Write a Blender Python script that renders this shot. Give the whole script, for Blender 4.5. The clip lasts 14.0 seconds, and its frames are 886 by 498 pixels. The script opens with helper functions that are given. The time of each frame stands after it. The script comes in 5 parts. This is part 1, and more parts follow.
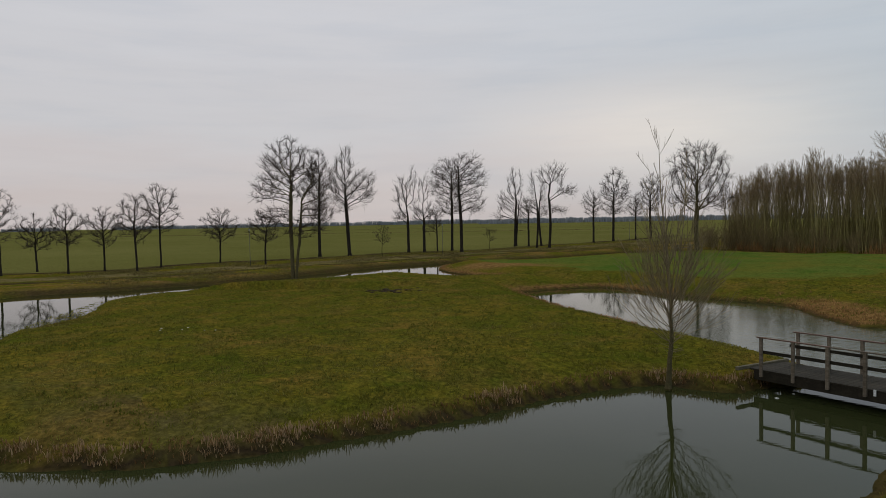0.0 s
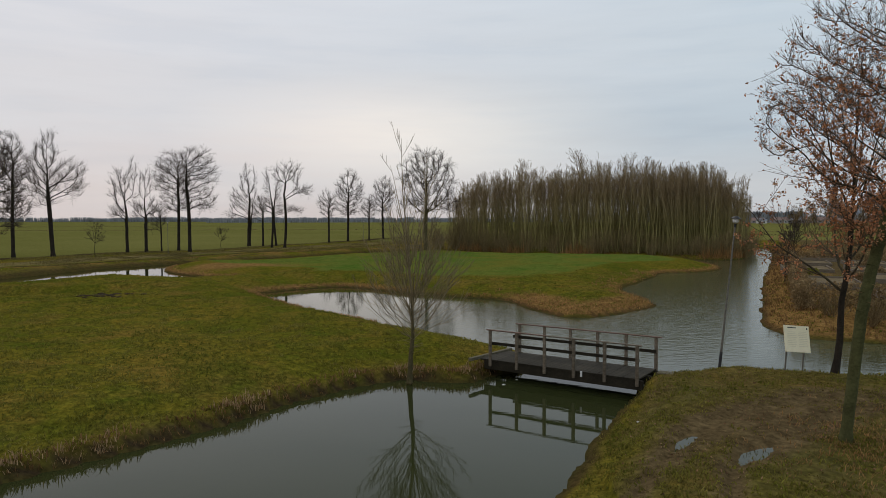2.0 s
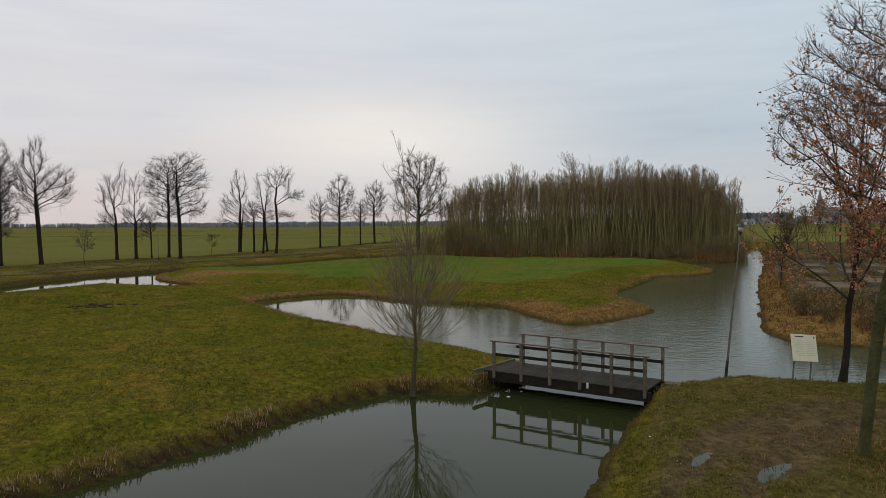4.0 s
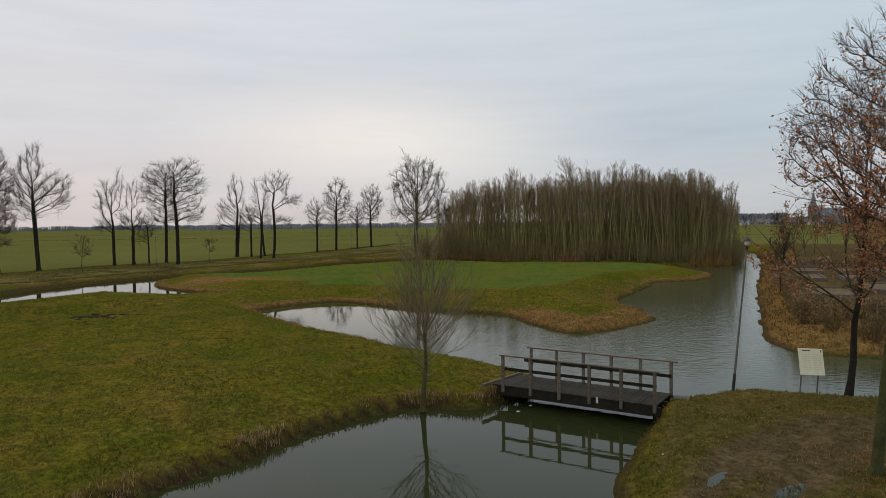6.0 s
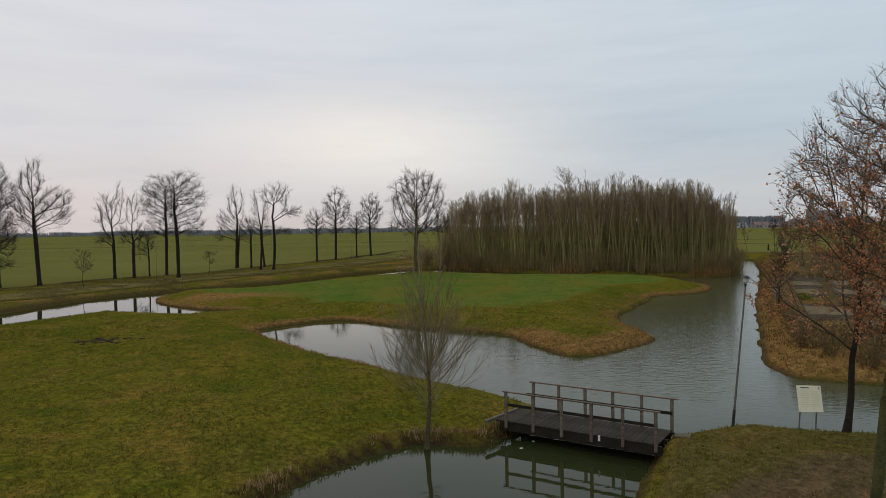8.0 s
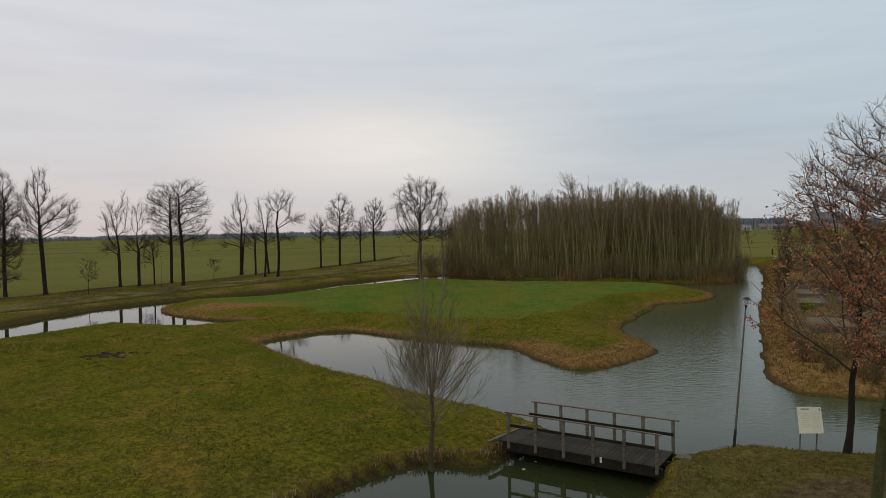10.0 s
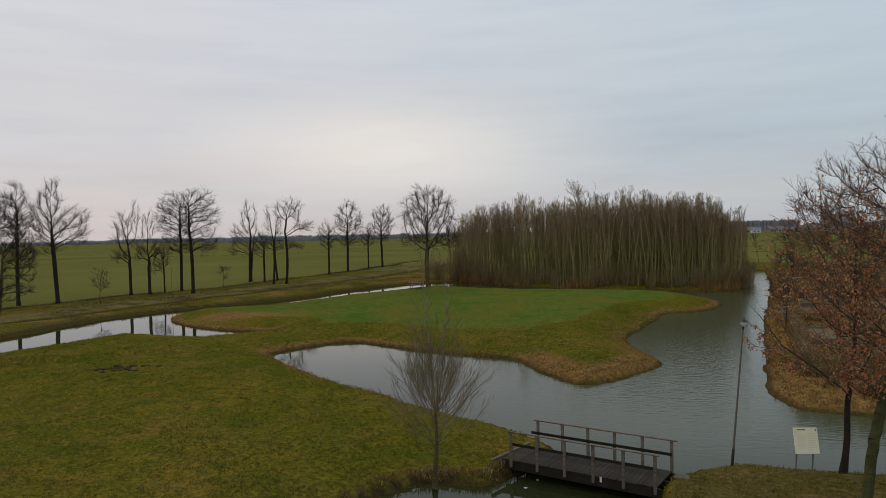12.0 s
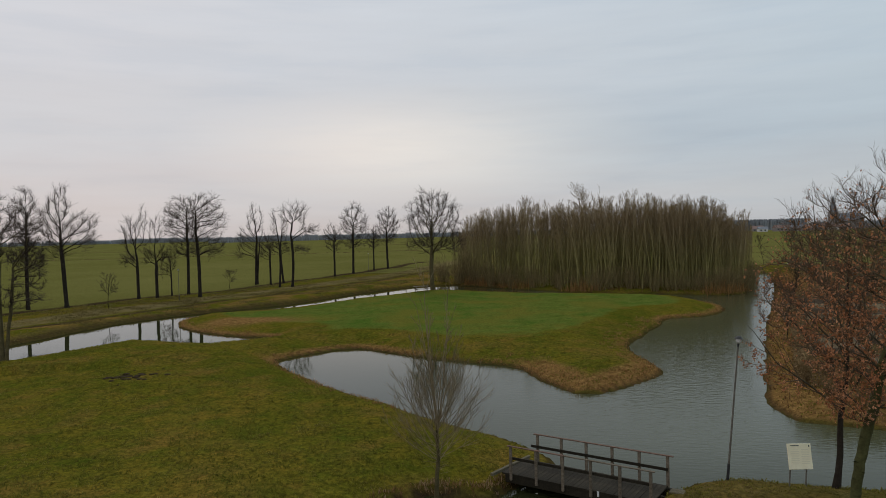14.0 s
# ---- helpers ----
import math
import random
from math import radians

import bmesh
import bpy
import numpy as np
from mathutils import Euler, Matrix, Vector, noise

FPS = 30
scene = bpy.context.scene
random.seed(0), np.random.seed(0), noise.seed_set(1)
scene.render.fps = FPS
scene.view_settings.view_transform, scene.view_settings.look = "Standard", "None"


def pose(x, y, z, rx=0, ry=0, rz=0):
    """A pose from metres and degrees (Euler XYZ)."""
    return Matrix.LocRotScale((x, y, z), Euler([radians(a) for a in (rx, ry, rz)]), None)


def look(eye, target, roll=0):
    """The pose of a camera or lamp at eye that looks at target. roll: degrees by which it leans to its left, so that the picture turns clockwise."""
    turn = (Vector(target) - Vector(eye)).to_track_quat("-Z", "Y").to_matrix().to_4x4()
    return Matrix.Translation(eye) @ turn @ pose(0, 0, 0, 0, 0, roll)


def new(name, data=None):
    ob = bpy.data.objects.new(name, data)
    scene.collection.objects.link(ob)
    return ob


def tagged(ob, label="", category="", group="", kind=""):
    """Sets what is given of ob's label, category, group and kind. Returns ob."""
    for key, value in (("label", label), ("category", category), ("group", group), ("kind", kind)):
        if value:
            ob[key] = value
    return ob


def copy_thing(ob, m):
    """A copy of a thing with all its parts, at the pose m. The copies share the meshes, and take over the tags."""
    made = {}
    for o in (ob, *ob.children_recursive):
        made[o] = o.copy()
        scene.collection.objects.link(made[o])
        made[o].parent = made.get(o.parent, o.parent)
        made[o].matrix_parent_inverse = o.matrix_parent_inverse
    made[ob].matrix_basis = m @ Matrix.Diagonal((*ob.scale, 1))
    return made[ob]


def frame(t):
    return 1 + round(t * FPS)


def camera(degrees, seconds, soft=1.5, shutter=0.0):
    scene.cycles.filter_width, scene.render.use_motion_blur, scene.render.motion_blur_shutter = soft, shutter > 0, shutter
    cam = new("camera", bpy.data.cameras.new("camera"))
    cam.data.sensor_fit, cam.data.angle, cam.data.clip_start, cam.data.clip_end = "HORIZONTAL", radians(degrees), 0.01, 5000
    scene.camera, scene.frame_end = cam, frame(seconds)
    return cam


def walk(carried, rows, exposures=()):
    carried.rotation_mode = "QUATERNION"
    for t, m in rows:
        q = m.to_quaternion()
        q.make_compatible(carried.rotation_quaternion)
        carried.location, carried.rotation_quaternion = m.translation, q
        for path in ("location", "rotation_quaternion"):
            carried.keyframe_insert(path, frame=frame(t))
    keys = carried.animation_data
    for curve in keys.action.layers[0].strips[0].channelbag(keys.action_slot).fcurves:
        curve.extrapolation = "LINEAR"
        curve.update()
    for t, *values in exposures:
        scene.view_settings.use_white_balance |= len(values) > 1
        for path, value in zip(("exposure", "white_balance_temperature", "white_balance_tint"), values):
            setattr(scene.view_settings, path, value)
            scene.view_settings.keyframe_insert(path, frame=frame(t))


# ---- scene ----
cam = camera(66, 14.0, soft=0.55)
PATH = [
    (0, (1.34, -0.107, 4.861), (0.466, 1.691, 4.782), -1.12),
    (0.5, (1.115, -0.137, 4.904), (0.472, 1.756, 4.819), -1.09),
    (1, (1.025, -0.183, 4.909), (0.804, 1.803, 4.821), -0.14),
    (1.5, (0.986, -0.057, 4.898), (0.847, 1.937, 4.81), -0.1),
    (2, (0.952, 0.106, 4.829), (0.819, 2.099, 4.742), -0.1),
    (2.5, (0.863, 0.233, 4.793), (0.736, 2.227, 4.708), -0.2),
    (5, (0.365, 0.424, 5.352), (0.276, 2.421, 5.276), -0.6),
    (5.5, (0.257, 0.39, 5.467), (0.172, 2.387, 5.391), -0.6),
    (6, (0.156, 0.296, 5.45), (0.067, 2.292, 5.376), -0.7),
    (6.5, (0.067, 0.211, 5.492), (-0.027, 2.207, 5.419), -0.8),
    (7, (0.036, 0.133, 5.741), (-0.06, 2.13, 5.671), -0.9),
    (7.5, (0.036, 0.109, 6.138), (-0.052, 2.106, 6.071), -1),
    (8, (0.052, 0.038, 6.517), (-0.033, 2.035, 6.453), -1),
    (10.5, (0.144, -0.26, 7.217), (0.042, 1.736, 7.162), -1.3),
    (11, (0.184, -0.423, 7.358), (0.073, 1.573, 7.305), -1.3),
    (11.5, (0.246, -0.586, 7.585), (0.129, 1.41, 7.536), -1.4),
    (12, (0.305, -0.685, 7.793), (0.185, 1.311, 7.745), -1.4),
    (12.5, (0.324, -0.798, 7.943), (0.202, 1.197, 7.892), -1.4),
    (13, (0.379, -0.98, 8.174), (0.25, 1.015, 8.125), -1.4),
    (13.5, (0.449, -1.052, 8.357), (0.317, 0.944, 8.307), -1.5),
    (14, (0.503, -1.155, 8.438), (0.366, 0.839, 8.387), -1.5),
]
walk(cam, [(t, look(eye, target, roll)) for t, eye, target, roll in PATH], [(0, -0.24), (0.5, -0.22), (1, -0.14), (1.6, 0.0), (8, 0.0), (11, -0.1), (14, -0.12)])

# ---- sky and light: an overcast winter afternoon, the sun veiled low ahead ----
SUN_AZ, SUN_EL = radians(6), radians(48)
world = bpy.data.worlds.new("overcast_sky")
scene.world = world
world.use_nodes = True
wn, wl = world.node_tree.nodes, world.node_tree.links
wn.clear()


def wnode(kind, **kw):
    n = wn.new(kind)
    for k, v in kw.items():
        n.inputs[k].default_value = v
    return n


def ramp_set(node, stops):
    e = node.color_ramp.elements
    while len(e) < len(stops):
        e.new(0.5)
    for el, (p, c) in zip(e, stops):
        el.position, el.color = p, (*c, 1)


w_out = wn.new("ShaderNodeOutputWorld")
w_bg = wnode("ShaderNodeBackground", Strength=1.0)
w_sky = wn.new("ShaderNodeTexSky")
w_sky.sky_type, w_sky.sun_disc = "NISHITA", False
w_sky.sun_elevation, w_sky.sun_rotation = SUN_EL, -SUN_AZ
w_tc = wn.new("ShaderNodeTexCoord")
w_sep = wn.new("ShaderNodeSeparateXYZ")
wl.new(w_tc.outputs["Generated"], w_sep.inputs[0])
# elevation of the cloud deck, stirred by long flat bands
w_map = wnode("ShaderNodeMapping", Scale=(1.3, 1.3, 11.0))
wl.new(w_tc.outputs["Generated"], w_map.inputs[0])
w_n1 = wnode("ShaderNodeTexNoise", Scale=1.7, Detail=5.0, Roughness=0.55)
wl.new(w_map.outputs[0], w_n1.inputs["Vector"])
w_ramp = wn.new("ShaderNodeValToRGB")
w_add = wn.new("ShaderNodeMath")
w_add.operation = "MULTIPLY_ADD"
w_add.inputs[1].default_value = 0.24
wl.new(w_n1.outputs["Fac"], w_add.inputs[0])
wl.new(w_sep.outputs["Z"], w_add.inputs[2])
wl.new(w_add.outputs[0], w_ramp.inputs[0])
ramp_set(w_ramp, [(0.0, (0.50, 0.465, 0.475)), (0.09, (0.56, 0.53, 0.54)), (0.17, (0.60, 0.592, 0.615)),
                  (0.27, (0.61, 0.64, 0.68)), (0.45, (0.64, 0.69, 0.75)), (1.0, (0.60, 0.65, 0.70))])
# warm thin spot where the sun stands behind the cloud, cooler and darker to the right
w_off = wn.new("ShaderNodeVectorMath")
w_off.operation = "SUBTRACT"
w_off.inputs[1].default_value = (-0.10, 0.985, 0.125)
wl.new(w_tc.outputs["Generated"], w_off.inputs[0])
w_flat = wn.new("ShaderNodeVectorMath")
w_flat.operation = "MULTIPLY"
w_flat.inputs[1].default_value = (1.0, 1.0, 4.0)
wl.new(w_off.outputs[0], w_flat.inputs[0])
w_dot = wn.new("ShaderNodeVectorMath")
w_dot.operation = "LENGTH"
wl.new(w_flat.outputs[0], w_dot.inputs[0])
w_spot = wn.new("ShaderNodeValToRGB")
ramp_set(w_spot, [(0.0, (1.0, 1.0, 1.0)), (0.12, (0.85, 0.85, 0.85)), (0.36, (0, 0, 0)), (1.0, (0, 0, 0))])
wl.new(w_dot.outputs["Value"], w_spot.inputs[0])
w_n2 = wnode("ShaderNodeTexNoise", Scale=3.2, Detail=4.0, Roughness=0.6)
wl.new(w_map.outputs[0], w_n2.inputs["Vector"])
w_sm = wn.new("ShaderNodeMath")
w_sm.operation = "MULTIPLY"
wl.new(w_spot.outputs[0], w_sm.inputs[0])
wl.new(w_n2.outputs["Fac"], w_sm.inputs[1])
w_mix1 = wn.new("ShaderNodeMix")
w_mix1.data_type = "RGBA"
wl.new(w_sm.outputs[0], w_mix1.inputs[0])
wl.new(w_ramp.outputs[0], w_mix1.inputs[6])
w_mix1.inputs[7].default_value = (1.02, 0.93, 0.83, 1)
w_side = wn.new("ShaderNodeMapRange")
w_side.inputs["From Min"].default_value, w_side.inputs["From Max"].default_value = -0.5, 0.6
w_side.inputs["To Min"].default_value, w_side.inputs["To Max"].default_value = 0.0, 1.0
wl.new(w_sep.outputs["X"], w_side.inputs[0])
w_tint = wn.new("ShaderNodeMix")
w_tint.data_type, w_tint.blend_type = "RGBA", "MIX"
w_tint.inputs[6].default_value, w_tint.inputs[7].default_value = (1.16, 1.08, 1.04, 1), (0.86, 0.95, 0.98, 1)
wl.new(w_side.outputs[0], w_tint.inputs[0])
w_mul = wn.new("ShaderNodeMix")
w_mul.data_type, w_mul.blend_type = "RGBA", "MULTIPLY"
w_mul.inputs[0].default_value = 1.0
wl.new(w_mix1.outputs[2], w_mul.inputs[6])
wl.new(w_tint.outputs[2], w_mul.inputs[7])
# a slate-grey bank of thicker cloud beside the bright spot
w_off2 = wn.new("ShaderNodeVectorMath")
w_off2.operation = "SUBTRACT"
w_off2.inputs[1].default_value = (0.23, 0.96, 0.125)
wl.new(w_tc.outputs["Generated"], w_off2.inputs[0])
w_flat2 = wn.new("ShaderNodeVectorMath")
w_flat2.operation = "MULTIPLY"
w_flat2.inputs[1].default_value = (0.9, 0.9, 4.6)
wl.new(w_off2.outputs[0], w_flat2.inputs[0])
w_len2 = wn.new("ShaderNodeVectorMath")
w_len2.operation = "LENGTH"
wl.new(w_flat2.outputs[0], w_len2.inputs[0])
w_warp = wn.new("ShaderNodeMath")
w_warp.operation = "MULTIPLY_ADD"
w_warp.inputs[1].default_value = 0.5
wl.new(w_n1.outputs["Fac"], w_warp.inputs[0])
wl.new(w_len2.outputs["Value"], w_warp.inputs[2])
w_slate = wn.new("ShaderNodeValToRGB")
ramp_set(w_slate, [(0.22, (0.83, 0.87, 0.91)), (0.40, (0.90, 0.925, 0.95)), (0.62, (1.0, 1.0, 1.0))])
wl.new(w_warp.outputs[0], w_slate.inputs[0])
w_bank = wn.new("ShaderNodeMix")
w_bank.data_type, w_bank.blend_type = "RGBA", "MULTIPLY"
w_bank.inputs[0].default_value = 1.0
wl.new(w_mul.outputs[2], w_bank.inputs[6])
wl.new(w_slate.outputs[0], w_bank.inputs[7])
# faint streaks of thicker and thinner cloud
w_band = wn.new("ShaderNodeValToRGB")
ramp_set(w_band, [(0.36, (1.02, 1.018, 1.015)), (0.5, (1.0, 1.0, 1.0)), (0.66, (0.955, 0.967, 0.98))])
wl.new(w_n2.outputs["Fac"], w_band.inputs[0])
w_streak = wn.new("ShaderNodeMix")
w_streak.data_type, w_streak.blend_type = "RGBA", "MULTIPLY"
w_streak.inputs[0].default_value = 1.0
wl.new(w_bank.outputs[2], w_streak.inputs[6])
wl.new(w_band.outputs[0], w_streak.inputs[7])
w_skym = wn.new("ShaderNodeVectorMath")
w_skym.operation = "SCALE"
w_skym.inputs["Scale"].default_value = 0.08
wl.new(w_sky.outputs[0], w_skym.inputs[0])
w_fin = wn.new("ShaderNodeMix")
w_fin.data_type = "RGBA"
w_fin.inputs[0].default_value = 0.93
wl.new(w_skym.outputs[0], w_fin.inputs[6])
wl.new(w_streak.outputs[2], w_fin.inputs[7])
wl.new(w_fin.outputs[2], w_bg.inputs["Color"])
wl.new(w_bg.outputs[0], w_out.inputs[0])

sun_data = bpy.data.lights.new("veiled_sun", "SUN")
sun_data.energy, sun_data.angle, sun_data.color = 0.6, radians(20), (1.0, 0.93, 0.86)
sun = new("veiled_sun", sun_data)
sun.matrix_world = look((0, 0, 60), (60 * math.sin(SUN_AZ), -60 * math.cos(SUN_AZ), 60 - 60 * math.tan(SUN_EL)))


# ---- materials ----
def material(name, colours, scale=8.0, rough=0.85, bump=0.3, bump_scale=60.0, detail_scale=None, metal=0.0, island=0.0, spec=0.1, stretch=None, obrand=0.0, speckle=0.28, thin=False):
    """Two scales of colour variation over object space, a fine relief, and a tone of its own for each island or object."""
    m = bpy.data.materials.new(name)
    m.use_nodes = True
    n, l = m.node_tree.nodes, m.node_tree.links
    b = n["Principled BSDF"]
    b.inputs["Roughness"].default_value, b.inputs["Metallic"].default_value = rough, metal
    b.inputs["Specular IOR Level"].default_value = spec
    tc = n.new("ShaderNodeTexCoord")
    vec = tc.outputs["Object"]
    if stretch:
        mp = n.new("ShaderNodeMapping")
        mp.inputs["Scale"].default_value = stretch
        l.new(vec, mp.inputs[0])
        vec = mp.outputs[0]
    a = n.new("ShaderNodeTexNoise")
    a.inputs["Scale"].default_value, a.inputs["Detail"].default_value, a.inputs["Roughness"].default_value = scale, 6.0, 0.65
    l.new(vec, a.inputs["Vector"])
    r = n.new("ShaderNodeValToRGB")
    k = len(colours)
    ramp_set(r, [(0.3 + 0.4 * i / max(1, k - 1), c) for i, c in enumerate(colours)])
    l.new(a.outputs["Fac"], r.inputs[0])
    out = r.outputs[0]
    hsv = n.new("ShaderNodeHueSaturation")
    l.new(out, hsv.inputs["Color"])
    f = n.new("ShaderNodeTexNoise")
    f.inputs["Scale"].default_value, f.inputs["Detail"].default_value = detail_scale or scale * 9, 3.0
    l.new(vec, f.inputs["Vector"])
    mr = n.new("ShaderNodeMapRange")
    mr.inputs["From Min"].default_value, mr.inputs["From Max"].default_value = 0.25, 0.75
    mr.inputs["To Min"].default_value, mr.inputs["To Max"].default_value = 1 - speckle, 1 + speckle
    l.new(f.outputs["Fac"], mr.inputs[0])
    val = mr.outputs[0]
    if island or obrand:
        if island:
            g = n.new("ShaderNodeNewGeometry")
            src, amount = g.outputs["Random Per Island"], island
        else:
            g = n.new("ShaderNodeObjectInfo")
            src, amount = g.outputs["Random"], obrand
        m2 = n.new("ShaderNodeMapRange")
        m2.inputs["To Min"].default_value, m2.inputs["To Max"].default_value = 1 - amount, 1 + amount
        l.new(src, m2.inputs[0])
        mu = n.new("ShaderNodeMath")
        mu.operation = "MULTIPLY"
        l.new(val, mu.inputs[0])
        l.new(m2.outputs[0], mu.inputs[1])
        val = mu.outputs[0]
    l.new(val, hsv.inputs["Value"])
    l.new(hsv.outputs[0], b.inputs["Base Color"])
    if bump:
        bn = n.new("ShaderNodeTexNoise")
        bn.inputs["Scale"].default_value, bn.inputs["Detail"].default_value = bump_scale, 4.0
        l.new(vec, bn.inputs["Vector"])
        bp = n.new("ShaderNodeBump")
        bp.inputs["Strength"].default_value, bp.inputs["Distance"].default_value = bump, 0.02
        l.new(bn.outputs["Fac"], bp.inputs["Height"])
        l.new(bp.outputs[0], b.inputs["Normal"])
    if thin:
        through_light, both = n.new("ShaderNodeBsdfTranslucent"), n.new("ShaderNodeMixShader")
        both.inputs[0].default_value = 0.45
        l.new(hsv.outputs[0], through_light.inputs["Color"])
        l.new(b.outputs[0], both.inputs[1])
        l.new(through_light.outputs[0], both.inputs[2])
        l.new(both.outputs[0], n["Material Output"].inputs["Surface"])
    return m


M_BARK = material("dark_bark", [(0.016, 0.013, 0.010), (0.03, 0.024, 0.018), (0.05, 0.041, 0.029)], 3.0, 0.9, 0.6, 25)
M_TWIG = material("twig_bark", [(0.04, 0.031, 0.024), (0.075, 0.056, 0.043)], 2.0, 0.85, 0.0, island=0.25)
M_WILLOW = material("willow_bark", [(0.065, 0.054, 0.026), (0.125, 0.104, 0.05)], 3.0, 0.9, 0.5, 25)
M_ROD = material("willow_rod", [(0.175, 0.138, 0.078), (0.285, 0.222, 0.13)], 1.5, 0.8, 0.0, island=0.25)
M_OAK = material("green_oak_bark", [(0.040, 0.039, 0.016), (0.075, 0.076, 0.030), (0.105, 0.107, 0.042)], 2.0, 0.9, 0.7, 30)
M_OAK_DARK = material("dark_oak_bark", [(0.02, 0.016, 0.012), (0.045, 0.036, 0.026)], 3.0, 0.9, 0.6, 30)
M_OAK_LIMB = material("oak_limb_bark", [(0.040, 0.034, 0.022), (0.085, 0.07, 0.042)], 2.5, 0.9, 0.5, 30)
M_OAK_TWIG = material("oak_twig", [(0.085, 0.06, 0.04), (0.16, 0.11, 0.075)], 2.0, 0.85, 0.0, island=0.3)
M_LEAF = material("withered_leaf", [(0.25, 0.098, 0.045), (0.46, 0.195, 0.09), (0.60, 0.36, 0.21)], 1.2, 0.7, 0.0, island=0.45, thin=True)
M_SCRUB = material("scrub_twig", [(0.14, 0.10, 0.046), (0.24, 0.165, 0.08)], 0.6, 0.9, 0.0, island=0.3)
M_UNDER = material("understory_twig", [(0.185, 0.146, 0.066), (0.30, 0.228, 0.11)], 0.6, 0.9, 0.0, island=0.35)
M_REED = material("dead_reed", [(0.225, 0.122, 0.044), (0.38, 0.222, 0.092)], 0.7, 0.9, 0.0, island=0.4, spec=0.1, thin=True)
M_REED_PALE = material("pale_reed", [(0.27, 0.17, 0.085), (0.46, 0.33, 0.20)], 0.9, 0.9, 0.0, island=0.4, spec=0.1, thin=True)
M_RUSSET = material("russet_grass", [(0.14, 0.078, 0.031), (0.24, 0.142, 0.062)], 0.6, 0.9, 0.0, island=0.4, spec=0.1, thin=True)
M_VERGE = material("verge_grass", [(0.12, 0.098, 0.032), (0.19, 0.155, 0.058)], 0.3, 0.9, 0.0, island=0.4, spec=0.05, thin=True)
M_BANK = material("bank_turf", [(0.11, 0.085, 0.022), (0.15, 0.13, 0.03), (0.21, 0.15, 0.055)], 0.8, 0.9, 0.0, island=0.4, spec=0.05, thin=True)
M_LITTER = material("fallen_leaf", [(0.10, 0.055, 0.03), (0.19, 0.10, 0.055), (0.30, 0.19, 0.11)], 1.2, 0.75, 0.0, island=0.45)
M_TUFT = material("grass_tuft", [(0.10, 0.108, 0.017), (0.155, 0.145, 0.026), (0.23, 0.19, 0.05)], 0.5, 0.9, 0.0, island=0.35, spec=0.05, thin=True)
M_WOOD = material("weathered_timber", [(0.095, 0.075, 0.052), (0.165, 0.135, 0.098), (0.23, 0.195, 0.15)], 2.5, 0.8, 0.4, 40, obrand=0.15, stretch=(1, 6, 6))
M_DECK = material("wet_deck_timber", [(0.022, 0.019, 0.013), (0.044, 0.037, 0.025)], 2.0, 0.75, 0.4, 40, obrand=0.2)
M_RAIL = material("reddish_handrail", [(0.12, 0.070, 0.050), (0.19, 0.125, 0.095)], 2.0, 0.75, 0.3, 40)
M_STEEL = material("galvanised_steel", [(0.14, 0.13, 0.11), (0.23, 0.215, 0.185)], 2.0, 0.5, 0.1, 60, metal=0.5)
M_DARK = material("dark_metal", [(0.03, 0.03, 0.032), (0.06, 0.06, 0.06)], 3.0, 0.5, 0.1, 60)
M_OPAL = material("opal_glass", [(0.6, 0.6, 0.6), (0.72, 0.72, 0.7)], 3.0, 0.2, 0.0)
M_BOARD = material("cream_board", [(0.82, 0.75, 0.52), (0.88, 0.81, 0.60)], 1.5, 0.5, 0.05, 60, speckle=0.03)
M_PRINT = material("grey_print", [(0.70, 0.64, 0.46), (0.74, 0.68, 0.50)], 30, 0.6, 0.0, speckle=0.03)
M_INK = material("dark_print", [(0.05, 0.05, 0.05), (0.09, 0.09, 0.08)], 30, 0.6, 0.0)
M_SOIL = material("mole_soil", [(0.028, 0.020, 0.010), (0.055, 0.038, 0.020)], 8, 0.95, 0.8, 30)
M_HEDGE = material("brown_hedge", [(0.15, 0.105, 0.05), (0.25, 0.17, 0.085), (0.29, 0.22, 0.11)], 2.0, 0.9, 0.0, island=0.4, thin=True)
M_GARDEN = material("garden_soil", [(0.11, 0.08, 0.042), (0.18, 0.135, 0.075)], 2.0, 0.95, 0.6, 20)
M_SHRUB_Y = material("yellow_shrub", [(0.17, 0.17, 0.03), (0.28, 0.26, 0.05)], 2.0, 0.8, 0.0, island=0.35)
M_CONC = material("pale_concrete", [(0.10, 0.088, 0.058), (0.17, 0.148, 0.10)], 3.0, 0.85, 0.3, 30)
# distance haze over leafless trees and roofs, put into a blue-grey base colour
M_FAR_HAZE = material("far_haze_tone", [(0.235, 0.25, 0.265), (0.285, 0.30, 0.315)], 0.02, 0.95, 0.0, island=0.07, speckle=0.1)
# brick and roof tile, both greyed with the haze of distance in their colour
M_BRICK = material("far_brick_hazed", [(0.25, 0.225, 0.215), (0.31, 0.28, 0.27)], 0.5, 0.9, 0.0)
M_ROOF = material("far_roof_tile_hazed", [(0.22, 0.155, 0.135), (0.28, 0.195, 0.17)], 0.5, 0.9, 0.0)
M_PLASTER = material("far_plaster", [(0.55, 0.54, 0.52), (0.68, 0.67, 0.65)], 0.3, 0.9, 0.0)
M_SLATE = material("far_slate", [(0.19, 0.205, 0.23), (0.25, 0.265, 0.29)], 0.3, 0.8, 0.0)
M_BLUE = material("far_cladding", [(0.30, 0.38, 0.46), (0.42, 0.50, 0.58)], 0.1, 0.8, 0.0)
M_PANE = material("far_window", [(0.03, 0.035, 0.04), (0.06, 0.065, 0.07)], 0.5, 0.15, 0.0)


